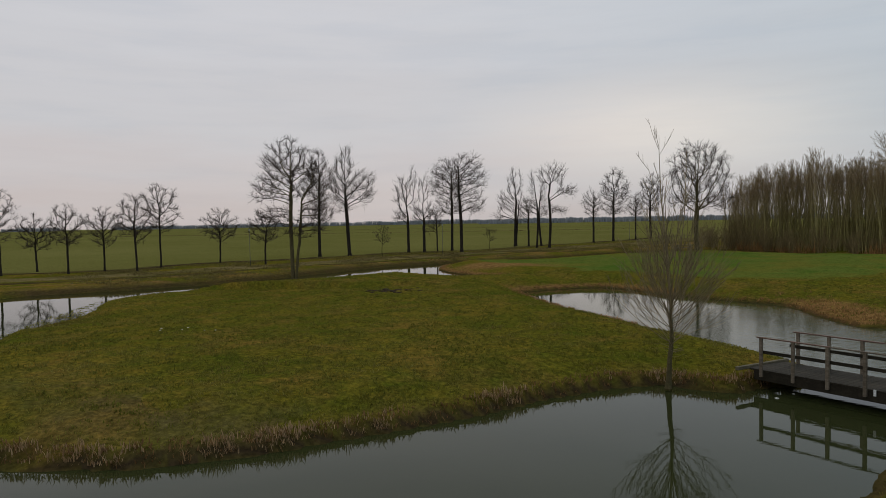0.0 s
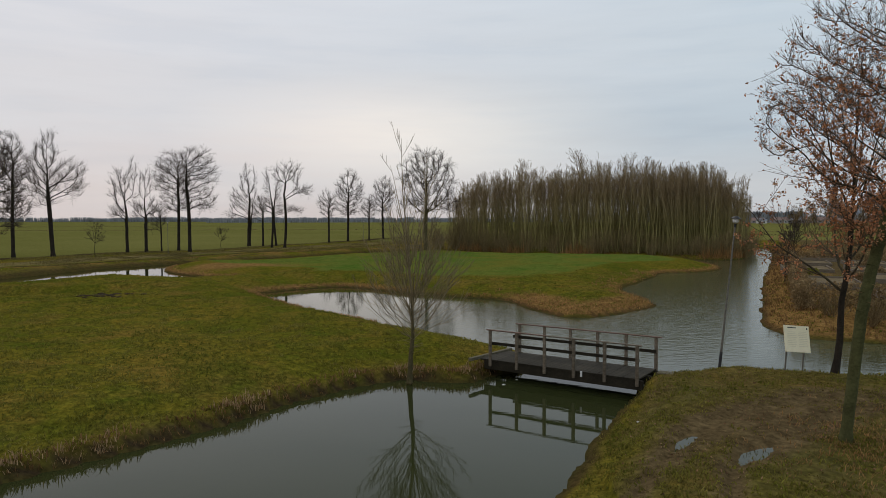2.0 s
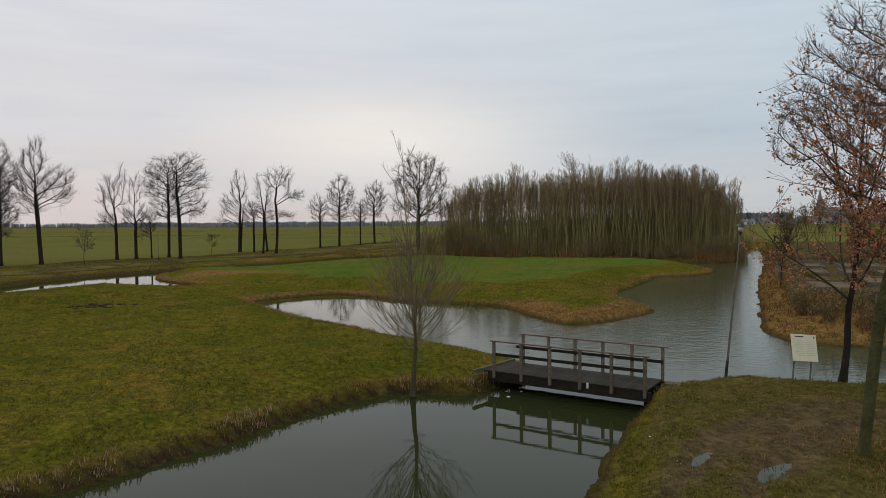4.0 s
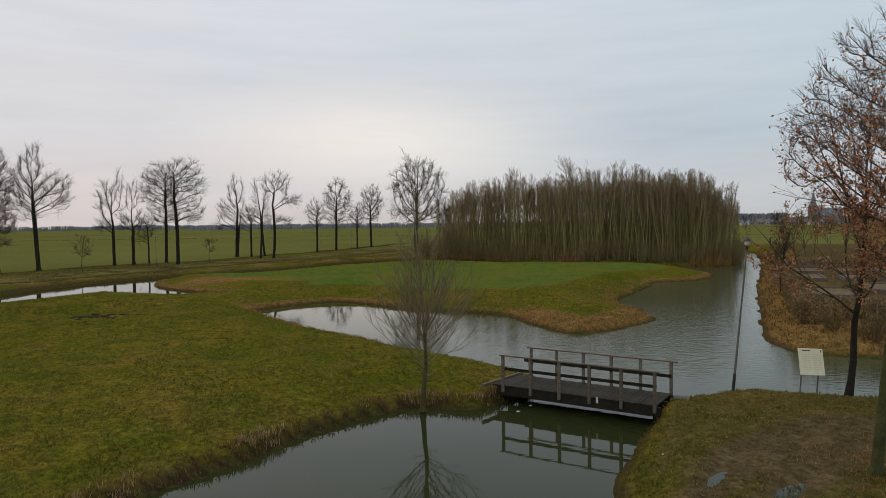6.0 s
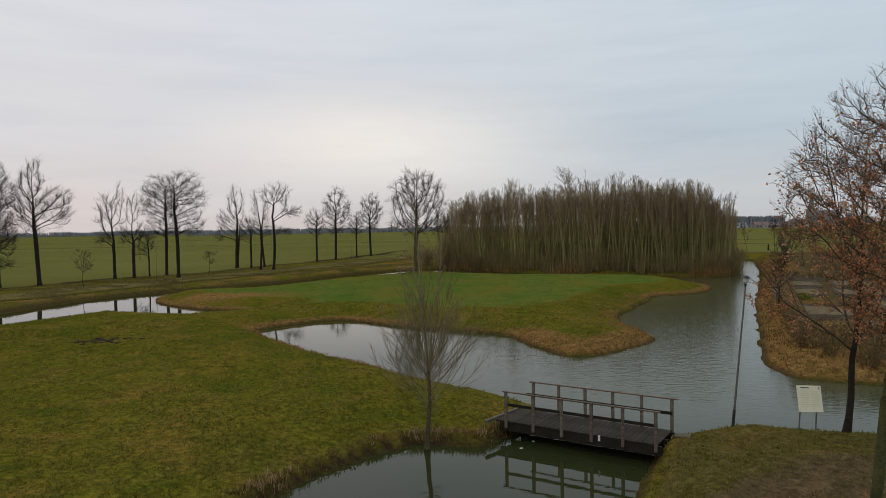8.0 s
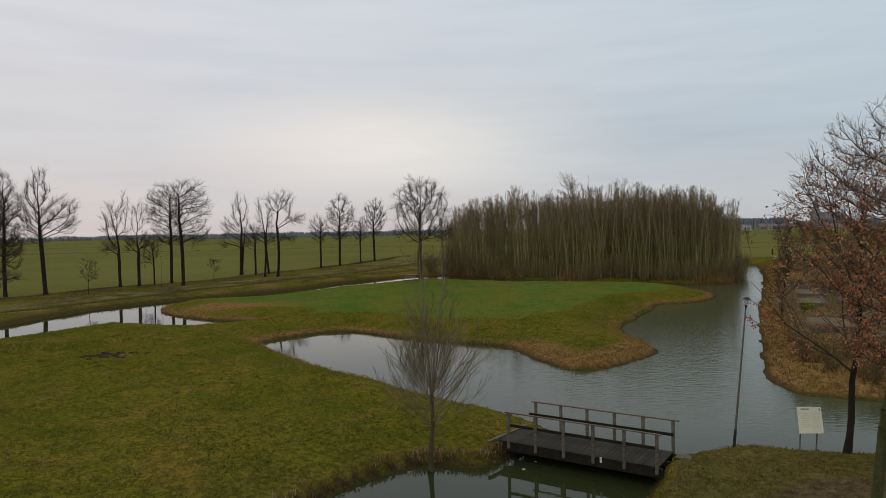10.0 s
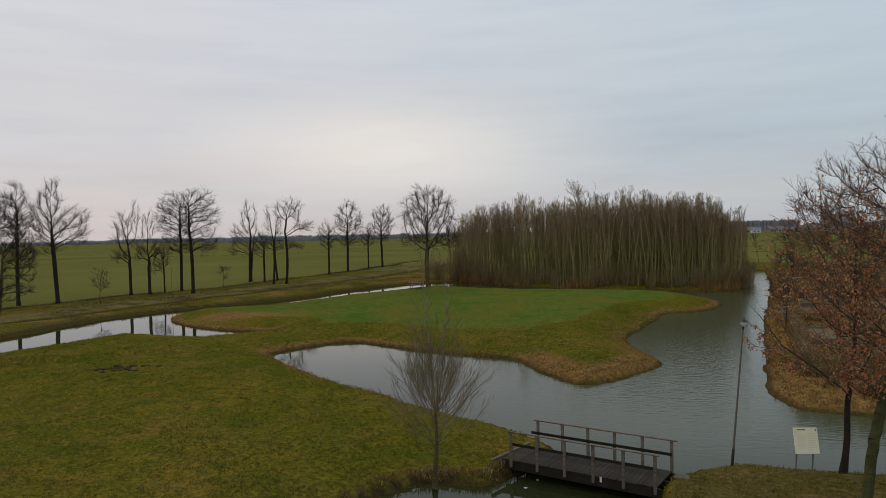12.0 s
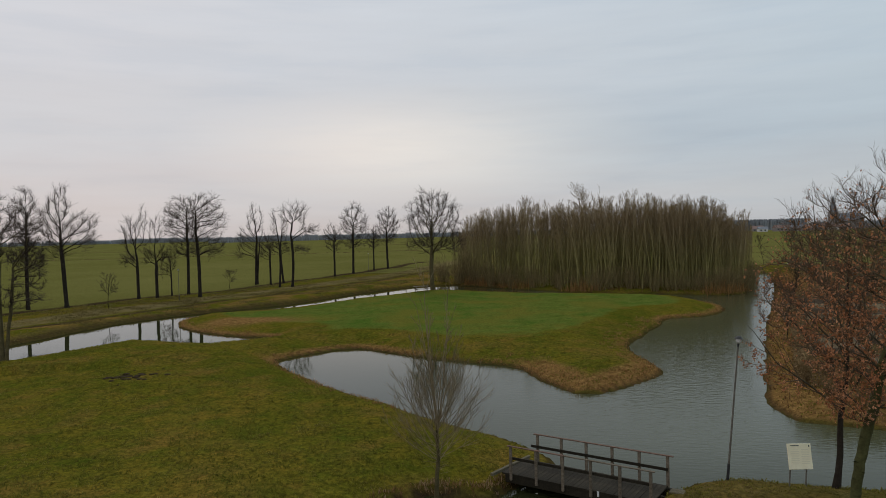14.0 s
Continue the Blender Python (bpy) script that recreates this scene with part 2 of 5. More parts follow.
def ground_material():
    """Winter turf, dry bank herbage, bare mud and trodden path, driven by zone attributes of the ground."""
    m = bpy.data.materials.new("winter_ground")
    m.use_nodes = True
    n, l = m.node_tree.nodes, m.node_tree.links
    b = n["Principled BSDF"]
    b.inputs["Roughness"].default_value, b.inputs["Specular IOR Level"].default_value = 0.95, 0.0
    tc = n.new("ShaderNodeTexCoord")

    def noise_node(scale, detail=6.0, rough=0.6):
        a = n.new("ShaderNodeTexNoise")
        a.inputs["Scale"].default_value, a.inputs["Detail"].default_value, a.inputs["Roughness"].default_value = scale, detail, rough
        l.new(tc.outputs["Object"], a.inputs["Vector"])
        return a.outputs["Fac"]

    def ramp(fac, stops):
        r = n.new("ShaderNodeValToRGB")
        ramp_set(r, stops)
        l.new(fac, r.inputs[0])
        return r.outputs[0]

    def mix(fac, c1, c2, blend="MIX"):
        x = n.new("ShaderNodeMix")
        x.data_type, x.blend_type = "RGBA", blend
        for sock, v in ((0, fac), (6, c1), (7, c2)):
            if isinstance(v, (float, tuple)):
                x.inputs[sock].default_value = v
            else:
                l.new(v, x.inputs[sock])
        return x.outputs[2]

    def attr(name):
        a = n.new("ShaderNodeAttribute")
        a.attribute_name = name
        return a.outputs["Fac"]

    def masked(fac, wob, lo=0.35, hi=0.65):
        """The zone's weight, its edge broken up by noise."""
        x = n.new("ShaderNodeMath")
        x.operation = "MULTIPLY_ADD"
        l.new(wob, x.inputs[0])
        x.inputs[1].default_value = 0.5
        l.new(fac, x.inputs[2])
        y = n.new("ShaderNodeMapRange")
        y.inputs["From Min"].default_value, y.inputs["From Max"].default_value = lo + 0.25, hi + 0.25
        l.new(x.outputs[0], y.inputs[0])
        return y.outputs[0]

    big, mid, fine = noise_node(0.13, 4), noise_node(0.9, 6), noise_node(7.0, 6, 0.7)
    turf = ramp(big, [(0.32, (0.074, 0.076, 0.009)), (0.5, (0.102, 0.090, 0.011)), (0.68, (0.136, 0.102, 0.016))])
    turf = mix(ramp(mid, [(0.45, (0, 0, 0)), (0.7, (0.7, 0.7, 0.7))]), turf, (0.064, 0.078, 0.009, 1.0))
    straw = ramp(noise_node(0.35, 5, 0.6), [(0.50, (0, 0, 0)), (0.66, (0.85, 0.85, 0.85))])
    turf = mix(straw, turf, (0.135, 0.094, 0.020, 1.0))
    clump = ramp(noise_node(5.2, 4, 0.72), [(0.36, (0.64, 0.68, 0.72)), (0.5, (0.98, 0.99, 0.99)), (0.66, (1.36, 1.28, 1.22))])
    patch = ramp(noise_node(0.75, 4, 0.6), [(0.36, (0.84, 0.94, 0.90)), (0.5, (1.0, 1.0, 1.0)), (0.66, (1.16, 1.05, 1.10))])
    turf = mix(1.0, turf, patch, "MULTIPLY")
    turf = mix(1.0, turf, clump, "MULTIPLY")
    lush = ramp(mid, [(0.3, (0.068, 0.096, 0.015)), (0.7, (0.106, 0.128, 0.025))])
    lush = mix(straw, lush, (0.056, 0.104, 0.014, 1.0))
    lush = mix(ramp(noise_node(0.22, 4, 0.55), [(0.46, (0, 0, 0)), (0.62, (0.85, 0.85, 0.85))]), lush, (0.118, 0.112, 0.020, 1.0))
    col = mix(masked(attr("lush"), mid), turf, lush)
    field = ramp(noise_node(0.02, 5), [(0.35, (0.112, 0.110, 0.028)), (0.65, (0.144, 0.136, 0.041))])
    col = mix(attr("field"), col, field)
    dry = ramp(noise_node(3.0, 6, 0.7), [(0.3, (0.11, 0.060, 0.019)), (0.55, (0.20, 0.116, 0.039)), (0.75, (0.285, 0.175, 0.068))])
    col = mix(masked(attr("dry"), mid, 0.25, 0.75), col, dry)
    path = ramp(mid, [(0.3, (0.115, 0.088, 0.036)), (0.7, (0.175, 0.14, 0.064))])
    col = mix(masked(attr("path"), mid, 0.2, 0.8), col, path)
    mud = ramp(noise_node(2.2, 6, 0.7), [(0.3, (0.056, 0.039, 0.019)), (0.55, (0.098, 0.070, 0.034)), (0.75, (0.150, 0.108, 0.053))])
    col = mix(masked(attr("mud"), mid, 0.2, 0.8), col, mud)
    # one dark colour for bare soil and for the shade in undercuts and ditches
    soil = (0.036, 0.025, 0.014, 1.0)
    col = mix(attr("edge"), col, soil)
    speck = n.new("ShaderNodeMapRange")
    speck.inputs["From Min"].default_value, speck.inputs["From Max"].default_value = 0.36, 0.64
    speck.inputs["To Min"].default_value, speck.inputs["To Max"].default_value = 0.66, 1.46
    l.new(fine, speck.inputs[0])
    hsv = n.new("ShaderNodeHueSaturation")
    l.new(col, hsv.inputs["Color"])
    l.new(speck.outputs[0], hsv.inputs["Value"])
    l.new(hsv.outputs[0], b.inputs["Base Color"])
    bp = n.new("ShaderNodeBump")
    bp.inputs["Strength"].default_value, bp.inputs["Distance"].default_value = 0.55, 0.06
    l.new(fine, bp.inputs["Height"])
    l.new(bp.outputs[0], b.inputs["Normal"])
    return m


def pole_material(name, low, high, obrand, island):
    """Slim poplar bark: olive with algae on the lower stem, paler and browner higher up."""
    m = material(name, low, 0.9, 0.9, 0.0, obrand=obrand, spec=0.1, island=island)
    n, l = m.node_tree.nodes, m.node_tree.links
    sep, mr, mx = n.new("ShaderNodeSeparateXYZ"), n.new("ShaderNodeMapRange"), n.new("ShaderNodeMix")
    hue = [q for q in n if q.type == "HUE_SAT"][0]
    l.new([q for q in n if q.type == "TEX_COORD"][0].outputs["Object"], sep.inputs[0])
    l.new(sep.outputs["Z"], mr.inputs[0])
    mr.inputs["From Min"].default_value, mr.inputs["From Max"].default_value = 3.5, 8.5
    mx.data_type = "RGBA"
    mx.inputs[7].default_value = high
    l.new(mr.outputs[0], mx.inputs[0])
    l.new([q for q in n if q.type == "VALTORGB"][0].outputs[0], mx.inputs[6])
    l.new(mx.outputs[2], hue.inputs["Color"])
    return m


M_POLE = pole_material("pale_pole_bark", [(0.165, 0.15, 0.052), (0.23, 0.20, 0.078), (0.30, 0.265, 0.12)], (0.29, 0.228, 0.14, 1), 0.3, 0.0)
M_POLE_TWIG = pole_material("pole_twig", [(0.24, 0.206, 0.068), (0.345, 0.288, 0.104)], (0.25, 0.180, 0.095, 1), 0.0, 0.35)


def water_material():
    m = bpy.data.materials.new("murky_water")
    m.use_nodes = True
    n, l = m.node_tree.nodes, m.node_tree.links
    b = n["Principled BSDF"]
    b.inputs["Roughness"].default_value, b.inputs["IOR"].default_value = 0.02, 1.333
    b.inputs["Specular IOR Level"].default_value = 0.26
    tc = n.new("ShaderNodeTexCoord")
    mp = n.new("ShaderNodeMapping")
    mp.inputs["Scale"].default_value, mp.inputs["Rotation"].default_value = (0.6, 1.5, 1), (0, 0, 0.35)
    l.new(tc.outputs["Object"], mp.inputs[0])
    a = n.new("ShaderNodeTexNoise")
    a.inputs["Scale"].default_value, a.inputs["Detail"].default_value = 3.4, 4.0
    l.new(mp.outputs[0], a.inputs["Vector"])
    # the breeze reaches the open pond and the channel; the near pond lies still
    sep = n.new("ShaderNodeSeparateXYZ")
    l.new(tc.outputs["Object"], sep.inputs[0])
    gx = n.new("ShaderNodeMapRange")
    gx.inputs["From Min"].default_value, gx.inputs["From Max"].default_value = -4.0, 9.0
    l.new(sep.outputs["X"], gx.inputs[0])
    gy = n.new("ShaderNodeMapRange")
    gy.inputs["From Min"].default_value, gy.inputs["From Max"].default_value = 19.0, 26.0
    l.new(sep.outputs["Y"], gy.inputs[0])
    pr = n.new("ShaderNodeMath")
    pr.operation = "MULTIPLY"
    l.new(gx.outputs[0], pr.inputs[0])
    l.new(gy.outputs[0], pr.inputs[1])
    st = n.new("ShaderNodeMapRange")
    st.inputs["To Min"].default_value, st.inputs["To Max"].default_value = 0.02, 0.36
    l.new(pr.outputs[0], st.inputs[0])
    # murky base; its paler open-water tone stands in for sky reflected by ripples
    murk_sheen = n.new("ShaderNodeMix")
    murk_sheen.data_type = "RGBA"
    murk_sheen.inputs[6].default_value, murk_sheen.inputs[7].default_value = (0.028, 0.033, 0.011, 1), (0.065, 0.072, 0.037, 1)
    l.new(pr.outputs[0], murk_sheen.inputs[0])
    l.new(murk_sheen.outputs[2], b.inputs["Base Color"])
    bp = n.new("ShaderNodeBump")
    bp.inputs["Distance"].default_value = 0.05
    l.new(st.outputs[0], bp.inputs["Strength"])
    l.new(a.outputs["Fac"], bp.inputs["Height"])
    l.new(bp.outputs[0], b.inputs["Normal"])
    return m


M_GROUND, M_WATER = ground_material(), water_material()


# ---- building helpers ----
def mesh_of(name, verts, faces, mat, smooth=False):
    me = bpy.data.meshes.new(name)
    v = np.asarray(verts, dtype=np.float32).reshape(-1, 3)
    f = np.asarray(faces, dtype=np.int32)
    k = f.shape[1]
    me.vertices.add(len(v))
    me.vertices.foreach_set("co", v.ravel())
    me.loops.add(f.size)
    me.loops.foreach_set("vertex_index", f.ravel())
    me.polygons.add(len(f))
    me.polygons.foreach_set("loop_start", np.arange(0, f.size, k, dtype=np.int32))
    me.polygons.foreach_set("loop_total", np.full(len(f), k, dtype=np.int32))
    if smooth:
        me.polygons.foreach_set("use_smooth", np.ones(len(f), dtype=bool))
    me.update(calc_edges=True)
    me.materials.append(mat)
    return me


def part(name, data, material=None, parent=None, label="", at=None):
    """One mesh object from a mesh or a bmesh, under its thing or part."""
    if isinstance(data, bmesh.types.BMesh):
        me = bpy.data.meshes.new(name)
        data.to_mesh(me)
        data.free()
        me.materials.append(material)
    else:
        me = data
    ob = new(name, me)
    ob.parent = parent
    if at is not None:
        ob.matrix_basis = at
    return tagged(ob, label) if label else ob


def box(sx, sy, sz, bevel=0.0, at=(0, 0, 0)):
    bm = bmesh.new()
    bmesh.ops.create_cube(bm, size=1.0)
    bmesh.ops.scale(bm, vec=(sx, sy, sz), verts=bm.verts)
    bmesh.ops.translate(bm, vec=at, verts=bm.verts)
    if bevel:
        bmesh.ops.bevel(bm, geom=bm.edges[:], offset=bevel, segments=1, affect="EDGES")
    return bm


def rod(r1, r2, length, sides=10):
    bm = bmesh.new()
    bmesh.ops.create_cone(bm, cap_ends=True, segments=sides, radius1=r1, radius2=r2, depth=length)
    bmesh.ops.translate(bm, vec=(0, 0, length / 2), verts=bm.verts)
    return bm


def vnoise(x, y, seed=0):
    """Smooth value noise on arrays, 0 to 1."""
    xi, yi = np.floor(x), np.floor(y)
    fx, fy = x - xi, y - yi
    fx, fy = fx * fx * (3 - 2 * fx), fy * fy * (3 - 2 * fy)

    def h(a, b):
        s = np.sin(a * 127.1 + b * 311.7 + seed * 74.7) * 43758.5453
        return s - np.floor(s)
    return (h(xi, yi) * (1 - fx) + h(xi + 1, yi) * fx) * (1 - fy) + (h(xi, yi + 1) * (1 - fx) + h(xi + 1, yi + 1) * fx) * fy


def smooth(e0, e1, x):
    t = np.clip((x - e0) / (e1 - e0), 0, 1)
    return t * t * (3 - 2 * t)


def rounded(points, steps=4):
    """A closed shoreline rounded through its turning points."""
    p = np.array(points, float)
    a, b, c, d = np.roll(p, 1, 0), p, np.roll(p, -1, 0), np.roll(p, -2, 0)
    out = []
    for i in range(len(p)):
        for s in range(steps):
            t = s / steps
            out.append(0.5 * (2 * b[i] + (c[i] - a[i]) * t + (2 * a[i] - 5 * b[i] + 4 * c[i] - d[i]) * t * t + (3 * b[i] - a[i] - 3 * c[i] + d[i]) * t ** 3))
    return np.array(out)


def shore_distance(x, y, poly):
    """Distance to the outline, and whether the points lie inside it."""
    best, inside = np.full(x.shape, 1e9), np.zeros(x.shape, bool)
    for (x0, y0), (x1, y1) in zip(poly, np.roll(poly, -1, 0)):
        dx, dy = x1 - x0, y1 - y0
        t = np.clip(((x - x0) * dx + (y - y0) * dy) / (dx * dx + dy * dy + 1e-12), 0, 1)
        best = np.minimum(best, (x - x0 - t * dx) ** 2 + (y - y0 - t * dy) ** 2)
        if y0 != y1:
            inside ^= ((y0 > y) != (y1 > y)) & (x < (x1 - x0) * (y - y0) / (y1 - y0) + x0)
    return np.sqrt(best), inside


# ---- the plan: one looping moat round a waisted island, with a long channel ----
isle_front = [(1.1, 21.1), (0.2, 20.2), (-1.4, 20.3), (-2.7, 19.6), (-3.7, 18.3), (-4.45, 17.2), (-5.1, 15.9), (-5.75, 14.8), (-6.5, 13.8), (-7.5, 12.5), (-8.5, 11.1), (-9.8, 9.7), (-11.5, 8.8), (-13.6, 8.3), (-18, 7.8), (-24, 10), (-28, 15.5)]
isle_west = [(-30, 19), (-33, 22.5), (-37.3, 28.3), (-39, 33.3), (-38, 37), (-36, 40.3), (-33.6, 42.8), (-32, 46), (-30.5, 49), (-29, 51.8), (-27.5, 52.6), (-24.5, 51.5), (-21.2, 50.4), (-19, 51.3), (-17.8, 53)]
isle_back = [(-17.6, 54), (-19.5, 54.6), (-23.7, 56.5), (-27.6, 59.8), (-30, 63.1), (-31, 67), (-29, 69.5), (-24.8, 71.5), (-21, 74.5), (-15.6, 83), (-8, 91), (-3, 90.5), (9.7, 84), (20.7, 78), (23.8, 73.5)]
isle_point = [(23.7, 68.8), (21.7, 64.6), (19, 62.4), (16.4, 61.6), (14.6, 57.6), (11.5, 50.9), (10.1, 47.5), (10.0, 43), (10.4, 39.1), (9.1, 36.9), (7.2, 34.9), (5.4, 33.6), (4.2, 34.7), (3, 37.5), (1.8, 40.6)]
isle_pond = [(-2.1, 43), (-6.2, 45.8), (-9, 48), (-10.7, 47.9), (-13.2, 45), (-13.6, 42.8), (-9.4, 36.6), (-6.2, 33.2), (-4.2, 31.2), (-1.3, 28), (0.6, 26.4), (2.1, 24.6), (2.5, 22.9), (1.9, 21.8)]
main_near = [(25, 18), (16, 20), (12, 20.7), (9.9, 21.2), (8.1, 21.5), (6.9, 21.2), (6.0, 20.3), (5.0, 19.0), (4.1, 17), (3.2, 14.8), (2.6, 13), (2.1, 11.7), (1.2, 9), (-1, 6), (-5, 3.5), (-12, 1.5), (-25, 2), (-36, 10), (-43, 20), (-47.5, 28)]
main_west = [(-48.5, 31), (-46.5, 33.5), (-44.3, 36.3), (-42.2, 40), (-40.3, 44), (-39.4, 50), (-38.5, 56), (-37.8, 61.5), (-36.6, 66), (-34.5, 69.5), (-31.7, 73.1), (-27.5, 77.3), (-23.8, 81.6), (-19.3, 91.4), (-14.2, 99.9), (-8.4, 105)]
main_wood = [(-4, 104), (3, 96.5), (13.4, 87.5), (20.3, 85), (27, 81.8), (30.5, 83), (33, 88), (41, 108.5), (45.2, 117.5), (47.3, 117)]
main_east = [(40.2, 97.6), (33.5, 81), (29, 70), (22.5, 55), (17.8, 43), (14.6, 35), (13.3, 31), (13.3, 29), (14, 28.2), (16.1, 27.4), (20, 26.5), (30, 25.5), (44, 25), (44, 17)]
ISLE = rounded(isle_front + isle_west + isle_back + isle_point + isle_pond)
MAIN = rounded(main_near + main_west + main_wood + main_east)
ROAD = [(-80, 15), (-56, 34), (-49.5, 44), (-46, 54), (-42, 64), (-37, 75), (-32.5, 83.5), (-27.5, 93), (-22.5, 104), (-17, 120), (-10, 145), (-5, 175)]


HOLLOWS = [(5.75, 12.75, 0.29, 0.74, 0.66, 0.75), (4.66, 13.3, 0.17, 0.50, 0.56, 0.83)]
RUTS = [[(2.6, 9.6), (3.1, 10.5), (3.75, 11.75), (4.35, 12.7), (4.95, 13.6), (5.7, 14.5), (6.9, 15.5), (9.0, 16.6)],
        [(4.5, 10.2), (5.05, 11.7), (5.55, 12.4), (6.7, 13.6), (7.6, 14.5), (9.4, 15.7)]]


def lane_distance(x, y, line):
    best = np.full(x.shape, 1e9)
    for (x0, y0), (x1, y1) in zip(line, line[1:]):
        dx, dy = x1 - x0, y1 - y0
        t = np.clip(((x - x0) * dx + (y - y0) * dy) / (dx * dx + dy * dy), 0, 1)
        best = np.minimum(best, np.hypot(x - x0 - t * dx, y - y0 - t * dy))
    return best


def lane_side(x, y):
    """Distance from the lane's line, positive on the side of the fields."""
    best, sign = np.full(x.shape, 1e9), np.ones(x.shape)
    for (x0, y0), (x1, y1) in zip(ROAD, ROAD[1:]):
        dx, dy = x1 - x0, y1 - y0
        t = np.clip(((x - x0) * dx + (y - y0) * dy) / (dx * dx + dy * dy), 0, 1)
        qx, qy = x - x0 - t * dx, y - y0 - t * dy
        q = np.hypot(qx, qy)
        sign = np.where(q < best, np.where(dx * qy - dy * qx > 0, 1.0, -1.0), sign)
        best = np.minimum(best, q)
    return best * sign


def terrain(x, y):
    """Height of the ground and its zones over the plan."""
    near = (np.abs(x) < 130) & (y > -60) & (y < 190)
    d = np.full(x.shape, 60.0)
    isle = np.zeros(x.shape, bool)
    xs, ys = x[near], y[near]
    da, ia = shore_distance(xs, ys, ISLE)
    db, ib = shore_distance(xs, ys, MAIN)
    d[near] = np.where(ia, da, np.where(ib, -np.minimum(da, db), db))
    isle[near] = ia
    d = d + (vnoise(x * 2.2, y * 2.2, 5) - 0.5) * 0.16 * smooth(32, 14, np.hypot(x, y)) + (vnoise(x * 0.6, y * 0.6, 6) - 0.5) * 0.25
    far_isle = isle & (y - 0.25 * x > 46)
    garden = (~isle) & (x > 12) & (y > 24) & (y < 125) & (x > 12 + (y - 28) * 0.36)
    east = (~isle) & (x > 3) & (y < 24)
    top = np.where(far_isle, 0.85, np.where(isle, 0.70 - 0.38 * smooth(-17, -31, x), np.where(garden, 0.95, np.where(east, 0.62, 0.5))))
    width = np.where(far_isle, 4.0, np.where(isle, 3.2, np.where(garden, 3.5, np.where(east, 2.0, np.where(x < -15, 1.8, 2.6)))))
    abut = np.exp(-(((x - 5.7) / 1.3) ** 2 + ((y - 18.9) / 1.3) ** 2)) * east
    width, top = width * (1 - 0.72 * abut), top - 0.05 * abut
    lip = np.where(isle & (y < 23), 0.26, np.where((~isle) & (x < -15), 0.18, 0.14)) + 0.2 * abut
    land = lip * smooth(-0.02, 0.28, d) + (top - lip) * smooth(0.0, 1.0, d / width) ** 0.8
    h = np.where(d > 0, land, -0.9 * smooth(0, 2.5, -d))
    roll = (vnoise(x * 0.12, y * 0.12, 1) - 0.5) * 0.25 + (vnoise(x * 0.45, y * 0.45, 2) - 0.5) * 0.08 + (vnoise(x * 2.3, y * 2.3, 3) - 0.5) * 0.07 + (vnoise(x * 5.1, y * 5.1, 4) - 0.5) * 0.05
    roll = roll * np.where(isle & (x < -24), 0.5, 1.0)
    h = h + roll * smooth(0.3, 1.5, d)
    side = lane_side(x, y) + (vnoise(x * 0.15, y * 0.15, 31) - 0.5) * 2.2
    west = (~isle) & (x < 2) & (d > 0)
    ditch = (np.exp(-((side - 13.6) / 1.1) ** 2) + 0.55 * np.exp(-((side + 0.6) / 0.9) ** 2)) * west * smooth(1, 2.5, d)
    h = np.maximum(h - 0.12 * ditch, np.where(d > 0.05, 0.06, -9))
    flat = np.exp(-(((x - 5.6) / 2.4) ** 2 + ((y - 13.2) / 2.2) ** 2)) * east * smooth(0.6, 1.6, d)
    h = h * (1 - flat) + flat * (0.60 + (vnoise(x * 3, y * 3, 21) - 0.5) * 0.07 + (vnoise(x * 8, y * 8, 22) - 0.5) * 0.03)
    rut = np.maximum(*[np.exp(-(lane_distance(x, y, r) / 0.17) ** 2) for r in RUTS]) * east * smooth(0.5, 1.4, d)
    trod = np.maximum(*[np.exp(-(lane_distance(x, y, r) / 0.62) ** 2) for r in RUTS]) * east
    h = h - 0.055 * rut + 0.03 * (trod - rut) * vnoise(x * 4, y * 4, 23)
    for px, py, la, lb, ax, ay in HOLLOWS:
        u, v = (x - px) * ay - (y - py) * ax, (x - px) * ax + (y - py) * ay
        h = h - 0.085 * np.exp(-((u / la) ** 2 + (v / lb) ** 2))
    dist = np.hypot(x, y)
    h = np.where(dist > 260, 0.4, h)
    rough = vnoise(x * 0.5, y * 0.5, 7)
    pen = isle & (y > 32) & (y < 60) & (x > 1.5)
    dry = np.where(pen, smooth(2.2, 0.3, d), np.where(far_isle, 0.8 * smooth(1.6, 0.2, d), 0.34 * smooth(2.2, 0.3, d)))
    tip = smooth(9.0, 4.0, np.hypot(x - 7.0, y - 35.5))
    dry = np.maximum(dry * (1 - 0.65 * pen * (1 - tip)), pen * smooth(2.9, 0.8, d) * smooth(1, 4, x) * (0.25 + 0.75 * tip))
    dry = np.maximum(dry, garden * smooth(6.0, 3.8, d) * 0.95 * smooth(116, 98, y))
    dry = np.maximum(dry, 0.95 * np.exp(-(((x + 22) / 6) ** 2 + ((y - 60) / 2.5) ** 2)))
    verge = west * smooth(0.5, -1.0, side) * smooth(0.5, 2.0, d)
    dry = dry + verge * (0.16 + 0.40 * (rough > 0.55))
    dry = dry * (d > 0)
    lush = far_isle * smooth(2.5, 6.0, d) * smooth(41, 56, y - 0.25 * x - 6 * smooth(-2, -12, x)) * smooth(-40, -26, x)
    field = smooth(13.5, 15.0, side) * (~isle) * (x < 2) * smooth(5, 9, d) + (dist > 135) * 1.0
    path = west * smooth(0.0, 1.2, side) * smooth(7.5, 5.0, side) * (0.75 + 0.5 * vnoise(x * 0.3, y * 0.3, 33))
